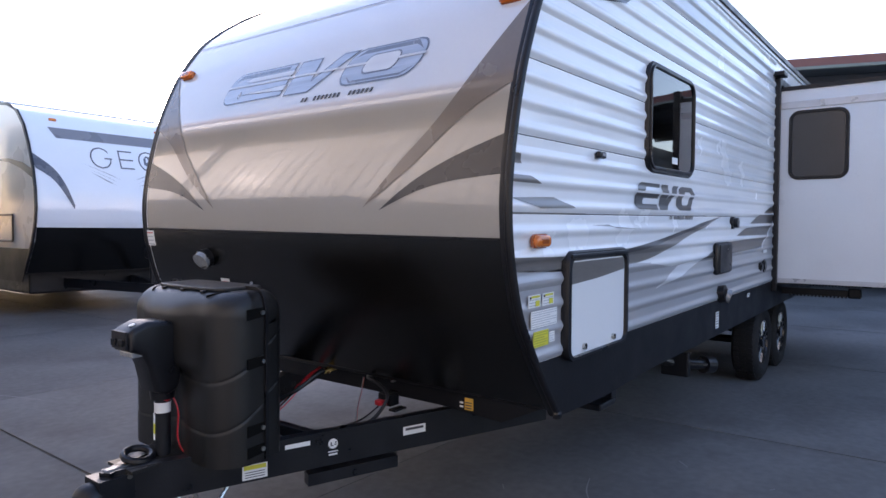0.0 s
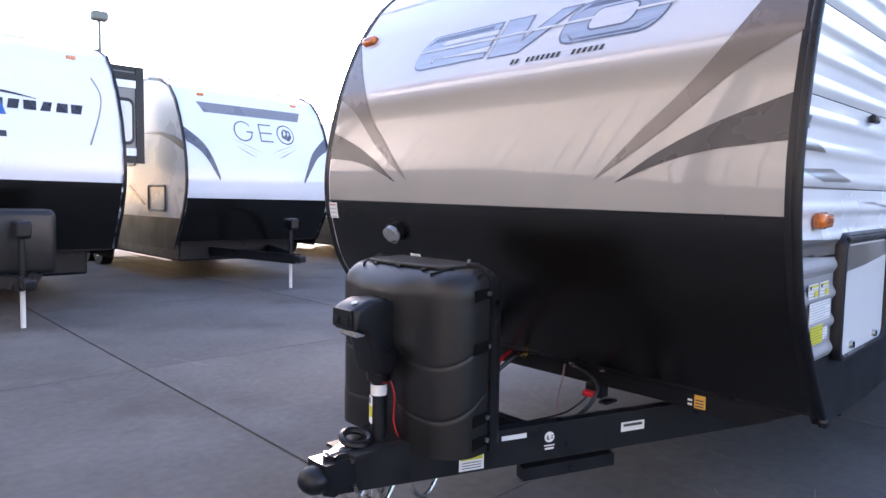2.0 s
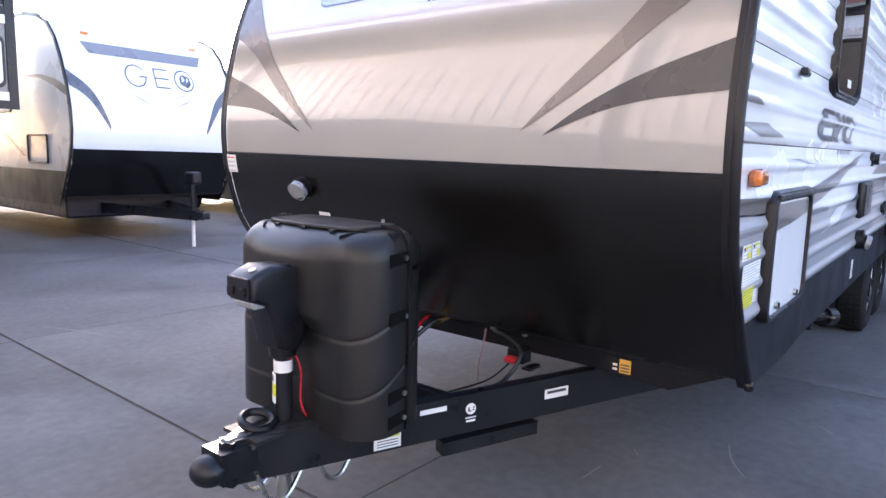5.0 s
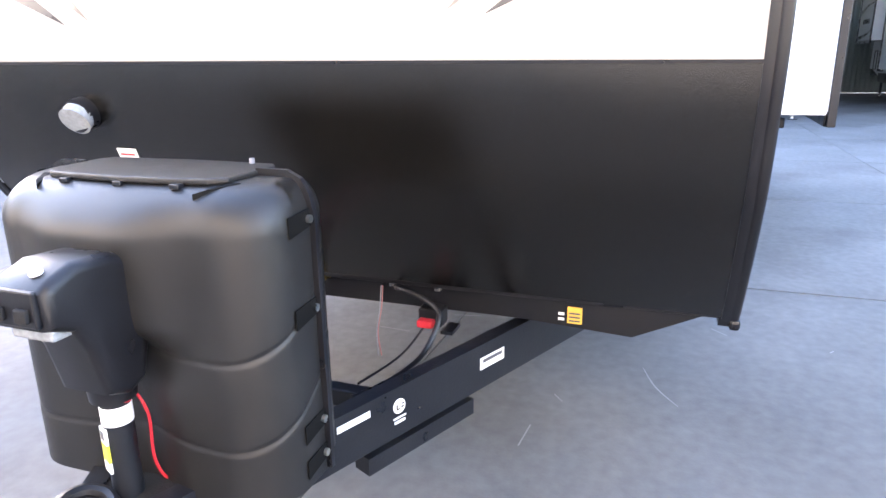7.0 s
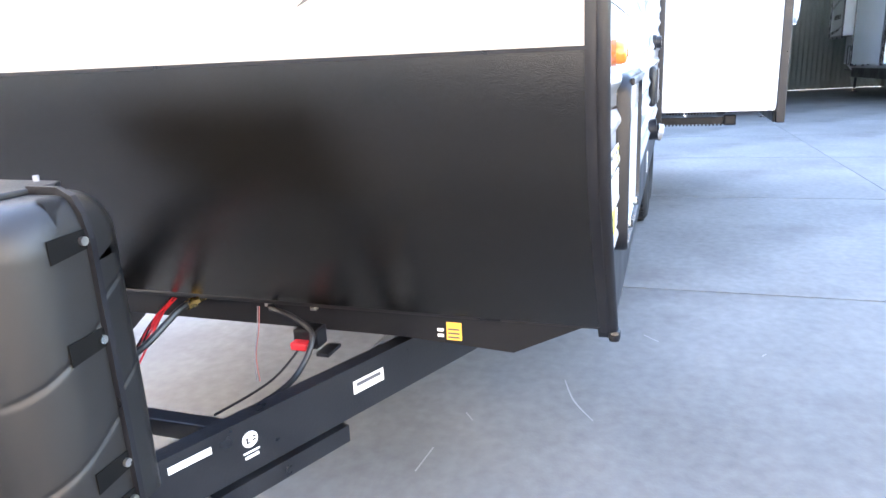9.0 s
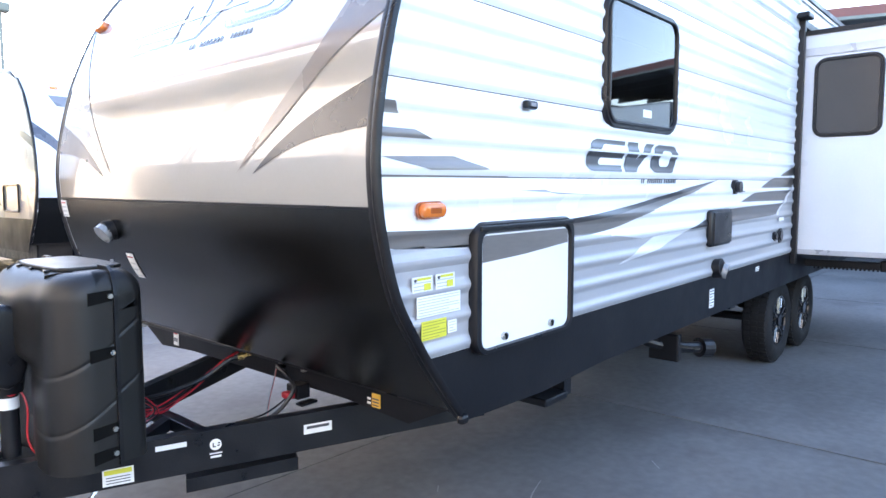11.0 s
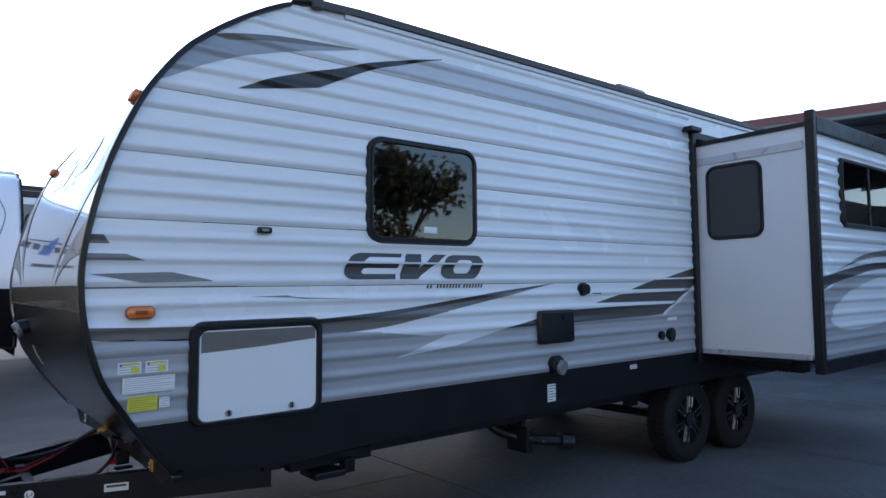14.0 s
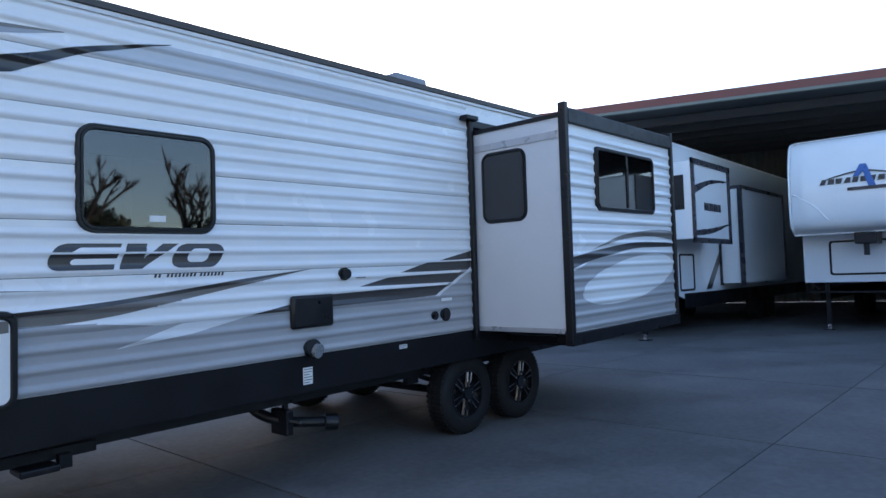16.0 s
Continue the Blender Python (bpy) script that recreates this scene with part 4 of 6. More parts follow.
nose_label(2.345, 2.425, 1.215, 1.30, LABEL_WHITE, 4, "white square label")
nose_label(1.71, 1.785, 0.935, 1.055, LABEL_WHITE, 4, "white and red warning label")

# folded steel drop panel below the nose
dp = [(0.03, 0.60), (0.26, 0.49), (0.60, 0.51), (W - 0.60, 0.51), (W - 0.26, 0.49), (W - 0.03, 0.60)]
drop = part("drop_panel", slab(dp, 0.425, 0.44, axis="x"), BLACK_SKIRT, trailer, "black folded drop panel below the nose")
part("drop_lip", boxed(0.395, 0.44, 0.0, W, 0.59, 0.606, bevel=0.004), BLACK_TRIM, drop)
part("label", boxed(0.42, 0.4245, 0.408, 0.452, 0.514, 0.566), LABEL_ORANGE, drop, "orange printed label")
for i in range(3):
    part("print_bar", boxed(0.4185, 0.4198, 0.413, 0.447, 0.520 + i * 0.012, 0.525 + i * 0.012), LABEL_INK, drop)
far_label = part("label", boxed(0.42, 0.4245, 1.985, 2.035, 0.515, 0.595), LABEL_WHITE, drop, "white and red printed label")
part("print_bar", boxed(0.4185, 0.4198, 1.99, 2.03, 0.575, 0.588), LABEL_RED, far_label)
part("print_bar", boxed(0.4185, 0.4198, 1.99, 2.03, 0.535, 0.555), GREY_PAINT, far_label)
for z in (0.520, 0.537):
    part("label", boxed(0.422, 0.4246, 0.462, 0.48, z, z + 0.008), LABEL_WHITE, drop)

# tongue: two rails that meet at the coupler
CY = 1.20
def rail_y(x):
    return 0.662 - 0.466 * (x - 0.325)


tongue = part("tongue_rail", beam(bmesh.new(), (-0.80, rail_y(-0.80) + 0.028, 0.362), (1.0, rail_y(1.0) + 0.028, 0.420), 0.05, 0.145), BLACK_STEEL, trailer, "black steel A-frame rail")
tongue2 = part("tongue_rail", beam(bmesh.new(), (-0.80, 2 * CY - rail_y(-0.80) - 0.028, 0.362), (1.0, 2 * CY - rail_y(1.0) - 0.028, 0.420), 0.05, 0.145), BLACK_STEEL, trailer, "black steel A-frame rail")
cross = part("tongue_cross_member", boxed(-0.02, 0.03, 0.85, 1.55, 0.37, 0.42, bevel=0.004), BLACK_STEEL, trailer)
part("tongue_cross_member", beam(bmesh.new(), (0.0, 1.22, 0.395), (-0.3, 1.02, 0.385), 0.04, 0.05), BLACK_STEEL, trailer)
part("tongue_cross_member", boxed(-0.40, -0.36, 0.98, 1.42, 0.40, 0.44), BLACK_STEEL, trailer)


def on_rail(x0, x1, z0, z1, material, parent, name, text, proud=0.002):
    bm = bmesh.new()
    a, b = Vector((x0, rail_y(x0), 0)), Vector((x1, rail_y(x1), 0))
    out = Vector((-0.466, -1, 0)).normalized()
    v = [bm.verts.new(p + out * d + Vector((0, 0, z + 0.032 * p.x))) for d in (0.0005, proud) for p, z in ((a, z0), (b, z0), (b, z1), (a, z1))]
    for q in ((3, 2, 1, 0), (4, 5, 6, 7), (0, 1, 5, 4), (1, 2, 6, 5), (2, 3, 7, 6), (3, 0, 4, 7)):
        bm.faces.new([v[i] for i in q])
    bmesh.ops.recalc_face_normals(bm, faces=bm.faces)
    return part(name, bm, material, parent, text)


lab = on_rail(0.275, 0.375, 0.38, 0.418, LABEL_WHITE, tongue, "label", "white printed label")
on_rail(0.285, 0.365, 0.400, 0.411, LABEL_INK, lab, "print_bar", "", 0.003)
lab = on_rail(-0.205, -0.11, 0.418, 0.436, LABEL_WHITE, tongue, "label", "torn white strip label")
lab = on_rail(-0.36, -0.27, 0.325, 0.385, LABEL_WHITE, tongue, "label", "white and yellow warning label")
on_rail(-0.355, -0.275, 0.365, 0.382, LABEL_YELLOW, lab, "print_bar", "", 0.003)
for i in range(3):
    on_rail(-0.35, -0.28, 0.333 + i * 0.01, 0.336 + i * 0.01, LABEL_INK, lab, "print_bar", "", 0.003)
# round maker's badge as plain shapes
bm = bmesh.new()
out = Vector((-0.466, -1, 0)).normalized()
c = Vector((-0.02, rail_y(-0.02), 0.405))
disc(bm, c, 0.021, out, 0.002, 24)
badge = part("badge", bm, LABEL_WHITE, tongue, "round white badge")
for x0, x1, z0, z1 in ((-0.030, -0.026, 0.397, 0.413), (-0.026, -0.019, 0.397, 0.400), (-0.015, -0.007, 0.400, 0.404), (-0.013, -0.006, 0.409, 0.413)):
    on_rail(x0, x1, z0, z1, BLACK_TRIM, badge, "badge_mark", "", 0.004)
on_rail(-0.04, 0.0, 0.371, 0.375, LABEL_WHITE, badge, "print_bar", "", 0.003)
on_rail(-0.037, -0.003, 0.357, 0.364, LABEL_WHITE, badge, "print_bar", "", 0.003)
# step tube under the rail
part("under_tube", beam(bmesh.new(), (-0.10, rail_y(-0.10) + 0.04, 0.262), (0.27, rail_y(0.27) + 0.04, 0.276), 0.06, 0.05), BLACK_STEEL, tongue, "black square tube under the rail")

# coupler, latch and chains
coup = part("coupler", beam(bmesh.new(), (-0.84, CY, 0.375), (-0.52, CY, 0.365), 0.11, 0.09), BLACK_STEEL, trailer, "black steel ball coupler with a worn nose")
bm = bmesh.new()
bmesh.ops.create_uvsphere(bm, u_segments=16, v_segments=10, radius=0.062, matrix=Matrix.Translation((-0.845, CY, 0.36)) @ Matrix.Diagonal((1, 1, 0.8, 1)))
part("coupler_nose", bm, BLACK_STEEL, coup, smooth=60)
bm = boxed(-0.80, -0.66, CY - 0.02, CY + 0.02, 0.41, 0.44, bevel=0.008, m=None)
part("latch_lever", bm, WORN_STEEL, coup, "worn dark latch lever")
part("latch_pin", rod(bmesh.new(), (-0.73, CY - 0.06, 0.41), (-0.73, CY + 0.06, 0.41), 0.009), WORN_STEEL, coup)
part("tongue_plate", boxed(-0.74, -0.50, CY - 0.09, CY + 0.09, 0.425, 0.437), ROUGH_STEEL, coup)
for yy, x0 in ((-0.06, -0.72), (0.06, -0.72), (-0.08, -0.50)):
    pts = [(x0, CY + yy, 0.32), (x0 + 0.04, CY + yy - 0.01, 0.22), (x0 + 0.12, CY + yy, 0.20), (x0 + 0.22, CY + yy + 0.02, 0.30)]
    part("safety_chain", tube(pts, 0.008, 6), STEEL, coup, "zinc safety chain")
part("cable_coil", tube([(-0.66 + 0.05 * math.cos(a), CY + 0.02 + 0.05 * math.sin(a), 0.455 + 0.012 * math.sin(a)) for a in [2 * math.pi * i / 8 for i in range(8)]], 0.014, 8, True), BLACK_TRIM, coup, "coiled black cable")

# tongue jack
JX, JY = -0.57, CY + 0.0
jack = part("tongue_jack", rod(bmesh.new(), (JX, JY, 0.40), (JX, JY, 0.78), 0.030, seg=20), BLACK_STEEL, trailer, "black electric tongue jack", smooth=40)
part("jack_sleeve", rod(bmesh.new(), (JX, JY, 0.66), (JX, JY, 0.80), 0.045, 0.06, 20), BLACK_TRIM, jack, smooth=40)
part("jack_leg", rod(bmesh.new(), (JX, JY, 0.0), (JX, JY, 0.42), 0.024, seg=16), STEEL, jack, "bright inner leg", smooth=40)
part("jack_foot", boxed(JX - 0.07, JX + 0.07, JY - 0.07, JY + 0.07, 0.0, 0.012), STEEL, jack)
head = [(-0.731, 0.87), (-0.735, 0.94), (-0.715, 0.955), (-0.663, 0.975), (-0.583, 0.97), (-0.511, 0.945), (-0.495, 0.90), (-0.503, 0.82), (-0.539, 0.70), (-0.583, 0.68), (-0.631, 0.70), (-0.655, 0.80), (-0.679, 0.85)]
bm = slab(head, JY - 0.07, JY + 0.07)
bmesh.ops.bevel(bm, geom=[e for e in bm.edges if abs(e.verts[0].co.y - e.verts[1].co.y) < 1e-4], offset=0.022, segments=4, profile=0.5, affect="EDGES")
jh = part("jack_head", bm, BLACK_TRIM, jack, "black plastic jack motor housing", smooth=35)
part("switch_panel", boxed(-0.742, -0.731, JY - 0.055, JY + 0.055, 0.878, 0.945, bevel=0.004), BLACK_TRIM, jack)
for yy in (-0.028, 0.028):
    part("switch", boxed(-0.751, -0.741, JY + yy - 0.014, JY + yy + 0.014, 0.89, 0.915, bevel=0.003), RUBBER, jack)
part("level_badge", disc(bmesh.new(), (-0.70, JY - 0.02, 0.962), 0.012, (-0.3, 0, 1), 0.004, 16), LABEL_WHITE, jack, "round white level badge")
part("work_lamp", boxed(-0.715, -0.655, JY - 0.05, JY + 0.05, 0.842, 0.866, bevel=0.006, m=None), LENS_GREY, jack, "pale jack lamp lens")
lab = bmesh.new()
rod(lab, (JX, JY, 0.605), (JX, JY, 0.645), 0.0312, seg=20)
part("label", lab, LABEL_WHITE, jack, "white label round the jack tube", smooth=40)
turn = Matrix.Translation((JX, JY, 0)) @ Matrix.Rotation(radians(-25), 4, "Z")
for z0, z1, mm in ((0.565, 0.60, LABEL_WHITE), (0.525, 0.563, LABEL_YELLOW), (0.50, 0.523, LABEL_WHITE)):
    part("label", boxed(-0.0335, -0.028, -0.015, 0.015, z0, z1, m=turn), mm, jack, "printed strip on the jack tube")
part("badge_core", boxed(-0.0345, -0.033, -0.009, 0.009, 0.575, 0.593, m=turn), LABEL_INK, jack)
part("wire", tube([(JX - 0.03, JY - 0.02, 0.67), (JX + 0.0, JY - 0.036, 0.655), (JX + 0.03, JY - 0.02, 0.66), (JX + 0.045, JY - 0.035, 0.6), (JX + 0.04, JY - 0.04, 0.5), (JX + 0.06, JY - 0.05, 0.44), (JX + 0.10, JY - 0.05, 0.45)], 0.0035, 6), RED_WIRE, jack, "red power wire")

# gas bottle cover: a soft-cornered shell with a lid, ribs and bolts
X0, X1, Y0, Y1, Z0, Z1 = -0.545, -0.235, 0.84, 1.56, 0.425, 1.08


def ease(t):
    t = max(0.0, min(1.0, t))
    return t * t * (3 - 2 * t)


FLANGE = -0.338


def cover_ring(z, grow=0.0):
    """The plan outline of the cover at a height: round front corners, a step in at the seam, a narrower rear half."""
    cy = (Y0 + Y1) / 2
    t = (z - Z0) / (Z1 - Z0)
    u = max(0.0, (t - 0.86) / 0.14)
    shrink = 0.065 * (1 - math.sqrt(max(0.0, 1 - u * u)))
    hw, xf, xb, r = (Y1 - Y0) / 2 + grow - shrink * 0.7, X0 - grow + shrink * 1.4, X1 - shrink, 0.12

    def front(y):
        x = xf + 0.03 * math.exp(-(y / 0.09) ** 2) * (1 - ease((z - 0.80) / 0.1))
        return x - 0.035 * math.exp(-((y - 0.03) / 0.17) ** 4) * ease((z - 0.80) / 0.07) * (1 - 0.8 * ease((z - 0.98) / 0.09))
    half = {}
    for s in (-1, 1):
        pts = [(front(s * y), s * y) for y in [(hw - r) * k / 10 for k in range(0 if s < 0 else 1, 11)]]
        pts += [(front(s * (hw - r)) + r - r * math.cos(a), s * (hw - r + r * math.sin(a))) for a in [math.pi / 2 * k / 9 for k in range(1, 10)]]
        pts += [(-0.40, s * hw), (-0.37, s * hw), (FLANGE - 0.004, s * hw), (FLANGE, s * hw), (FLANGE + 0.002, s * (hw - 0.028))]
        pts += [(xb - 0.04 + 0.04 * math.sin(a), s * (hw - 0.068 + 0.04 * math.cos(a))) for a in [math.pi / 2 * k / 4 for k in range(5)]]
        half[s] = pts
    return [(x, cy + y) for x, y in half[-1] + half[1][::-1]]


bm = bmesh.new()
levels = []
for i in range(221):
    z = Z0 + (Z1 - Z0) * i / 220
    g = -0.012
    for zr in (0.60, 0.79):
        g += 0.001 * (1 - ease((z - zr + 0.006) / 0.02)) - 0.0015 * math.exp(-((z - zr - 0.010) / 0.006) ** 2)
    levels.append([bm.verts.new((x, y, z)) for x, y in cover_ring(z, g)])
n = len(levels[0])
for a, b in zip(levels, levels[1:]):
    for i in range(n):
        bm.faces.new((a[i], a[(i + 1) % n], b[(i + 1) % n], b[i]))
bm.faces.new(levels[-1])
bm.faces.new(levels[0][::-1])
bmesh.ops.recalc_face_normals(bm, faces=bm.faces)
# the steps in the shell sag towards its front
for v in bm.verts:
    w = ease((v.co.z - 0.46) / 0.08) * (1 - ease((v.co.z - 0.86) / 0.1))
    v.co.z += w * (0.19 * max(0.0, (v.co.x - X0) / (X1 - X0)) ** 1.3 - 0.06)
cover = part("gas_bottle_cover", bm, COVER_PLASTIC, trailer, "grained black plastic gas bottle cover", smooth=50)
lid_plan = [(-0.465, 1.0), (-0.475, 1.08), (-0.48, 1.2), (-0.475, 1.32), (-0.465, 1.4), (-0.44, 1.43), (-0.30, 1.44), (-0.27, 1.42), (-0.26, 1.2), (-0.27, 0.98), (-0.30, 0.96), (-0.44, 0.97)]
bm = slab(lid_plan, Z1 - 0.002, Z1 + 0.011, axis="z")
bmesh.ops.bevel(bm, geom=list(bm.edges), offset=0.004, segments=2, profile=0.5, affect="EDGES")
part("lid", bm, COVER_PLASTIC, cover, "black plastic lid")
# dark wedges that paint the shade of the shoulder grooves beside the lid
for y, s in ((0.962, -1), (1.438, 1)):
    bm = bmesh.new()
    v = [bm.verts.new(p) for p in ((-0.435, y - s * 0.012, Z1 + 0.001), (-0.435, y + s * 0.016, Z1 + 0.0005), (-0.485, y - s * 0.020, Z1 - 0.005), (-0.503, y - s * 0.042, Z1 - 0.011))]
    w = [bm.verts.new(p.co - Vector((0, 0, 0.012))) for p in v]
    bm.faces.new(v)
    for k in range(4):
        bm.faces.new((v[k], w[k], w[(k + 1) % 4], v[(k + 1) % 4]))
    bmesh.ops.recalc_face_normals(bm, faces=bm.faces)
    part("groove_shade", bm, RECESS_SHADE, cover, "dark wedge for the shade of a groove beside the lid")
for yy in (1.06, 1.2, 1.34):
    part("hinge_clip", boxed(-0.488, -0.468, yy - 0.011, yy + 0.011, Z1 - 0.008, Z1 + 0.002, bevel=0.002), BLACK_TRIM, cover)
part("lid_knob", rod(bmesh.new(), (-0.28, 1.03, Z1 + 0.010), (-0.28, 1.03, Z1 + 0.022), 0.006), GREY_PAINT, cover)


def cover_side(z):
    """How far the shell's end stands inside its widest plan."""
    return 0.012 - 0.0015 * (1 - ease((z - 0.85) / 0.02)) - 0.0015 * (1 - ease((z - 0.66) / 0.02))


# seam flange between the two half shells, with bolts on plates coloured as recess shade
for yy, s in ((Y0, -1), (Y1, 1)):
    ln = [Vector((-0.347, yy - s * cover_side(z), z)) for z in (0.43, 0.55, 0.62, 0.68, 0.75, 0.82, 0.87, 0.95, 1.0)] + [Vector((-0.347, yy - s * 0.022, 1.045)), Vector((-0.347, yy - s * 0.036, 1.07)), Vector((-0.347, yy - s * 0.06, 1.082)), Vector((-0.347, yy - s * 0.13, 1.083))]
    part("seam_flange", sweep(ln, [(-0.006, -0.012), (0.006, -0.012), (0.006, 0.012), (-0.006, 0.012)], up=Vector((1, 0, 0))), BLACK_TRIM, cover)
    for zb in (0.475, 0.557, 0.813, 1.0):
        q = yy - s * (cover_side(zb) if zb < 0.95 else 0.0125)
        part("bolt_pocket_shade", slab([(-0.43, zb - 0.026), (-0.352, zb - 0.016), (-0.352, zb + 0.020), (-0.43, zb + 0.016)], q, q + s * 0.0025), RECESS_SHADE, cover, "dark plate for the shade in a bolt pocket")
        part("bolt", disc(bmesh.new(), (-0.362, q, zb), 0.0085, (0, s, 0), 0.010, 10), STEEL, cover, "bright bolt head")

# lines and switches behind the gas bottles
part("gas_hose", tube([(0.42, 1.28, 0.585), (0.33, 1.30, 0.575), (0.2, 1.34, 0.5), (0.0, 1.36, 0.47), (-0.2, 1.35, 0.5)], 0.011, 8), BLACK_TRIM, trailer, "black rubber gas hose")
part("gas_fitting", rod(rod(bmesh.new(), (0.42, 1.27, 0.59), (0.37, 1.29, 0.58), 0.012, seg=6), (0.385, 1.285, 0.583), (0.36, 1.295, 0.578), 0.017, seg=6), BRASS, trailer, "brass gas fitting")
part("cable", tube([(0.42, 1.02, 0.57), (0.36, 0.98, 0.59), (0.35, 0.9, 0.57), (0.34, 0.84, 0.52), (0.25, 0.86, 0.43), (0.1, 0.9, 0.41), (-0.05, 0.95, 0.42)], 0.009, 8), BLACK_TRIM, trailer, "black trailer cable")
part("cable", tube([(0.37, 0.88, 0.5), (0.25, 0.93, 0.42), (0.05, 0.98, 0.41)], 0.004, 6), BLACK_TRIM, trailer)
for off, m in ((0.0, DULL_WIRE), (0.006, BLUE_WIRE)):
    part("thin_wire", tube([(0.42, 1.07 + off, 0.57), (0.40, 1.068 + off, 0.5), (0.38, 1.075 + off * 0.6, 0.42), (0.35, 1.05 + off * 2, 0.35)], 0.0018, 5), m, trailer)
rnd_w = random.Random(5)
for i in range(7):
    j = [rnd_w.uniform(-0.03, 0.03) for _ in range(6)]
    part("thin_wire", tube([(0.42, 1.40 + j[0] * 0.4, 0.575), (0.32, 1.39 + j[1] * 0.5, 0.535), (0.14, 1.34 + j[2], 0.46 + j[3] * 0.4), (0.0, 1.30 + j[4], 0.43 + j[5] * 0.4), (-0.1, 1.25 + j[1], 0.45 + j[0] * 0.5), (-0.2, 1.2 + j[2], 0.46 + j[4] * 0.5)], 0.0032, 6), RED_WIRE if i < 5 else BLACK_TRIM, trailer, "thin loose cable")
for i in range(4):
    j = [rnd_w.uniform(-0.04, 0.04) for _ in range(4)]
    part("thin_wire", tube([(-0.22, 1.22 + j[0], 0.5), (-0.14, 1.2 + j[1], 0.54 + j[2] * 0.5), (-0.08, 1.18 + j[3], 0.47), (-0.17, 1.15 + j[1], 0.44)], 0.003, 6), RED_WIRE if i % 2 else BLACK_TRIM, trailer, "thin loose cable")
for yy in (1.03, 0.87):
    part("cable_clamp", boxed(0.405, 0.425, yy - 0.01, yy + 0.01, 0.575, 0.605, bevel=0.003), STEEL, trailer)
sw = part("breakaway_switch", boxed(0.36, 0.425, 0.84, 0.92, 0.47, 0.53, bevel=0.006), BLACK_TRIM, trailer, "black breakaway switch with a red plug")
part("plug", boxed(0.33, 0.365, 0.86, 0.915, 0.475, 0.5, bevel=0.006), RED_WIRE, sw, "red switch plug")
part("bracket", boxed(0.35, 0.43, 0.80, 0.84, 0.455, 0.465), BLACK_STEEL, sw)

# vents on the roof
for x, y, h in ((3.84, 0.22, 0.15), (1.5, 0.42, 0.12)):
    vent = part("roof_vent", boxed(x, x + 0.38, y, y + 0.38, ROOF + 0.03, ROOF + 0.03 + h, bevel=0.03, seg=3), GREY_PAINT, trailer, "grey plastic roof vent", smooth=50)
    part("vent_base", boxed(x - 0.03, x + 0.41, y - 0.03, y + 0.41, ROOF + 0.025, ROOF + 0.045), ROOF_WHITE, vent)


# the trailer stands on sloping ground: its sills rise towards the rear, its posts stay plumb
for ob in trailer.children_recursive:
    for v in ob.data.vertices:
        v.co.z += SLOPE * v.co.x


# ---- ground ----
ground = tagged(part("ground", boxed(-400, 400, -400, 400, -0.4, -0.012), CONCRETE, None), "grey weathered concrete yard", "ground", kind="structure")
SX, SY = 2.9, 3.25


# ---- neighbouring trailers ----
CAP = [(0.62, 0.42), (0.8, 0.3), (1.05, 0.13), (1.3, 0.03), (1.5, 0.0), (1.75, 0.02), (2.05, 0.1), (2.35, 0.24), (2.6, 0.4), (2.8, 0.62), (2.92, 0.95), (2.98, 1.4)]


def cap_skin(z0, z1, half, proud=0.0, n=24, span=None):
    bm = bmesh.new()
    rows = [z0 + (z1 - z0) * i / n for i in range(n + 1)]
    for a, b in zip(rows, rows[1:]):
        sa, sb = (span(min(a, z1 - 1e-5)), span(min(b, z1 - 1e-5))) if span else ([(-half, half)], [(-half, half)])
        if len(sa) != len(sb):
            sa = sb = span((a + b) / 2)
        for (p, q), (r, s) in zip(sa, sb):
            bm.faces.new([bm.verts.new((x, interp(CAP, z) - proud, z)) for x, z in ((p, a), (q, a), (s, b), (r, b))])
    bmesh.ops.remove_doubles(bm, verts=bm.verts, dist=1e-5)
    return bm


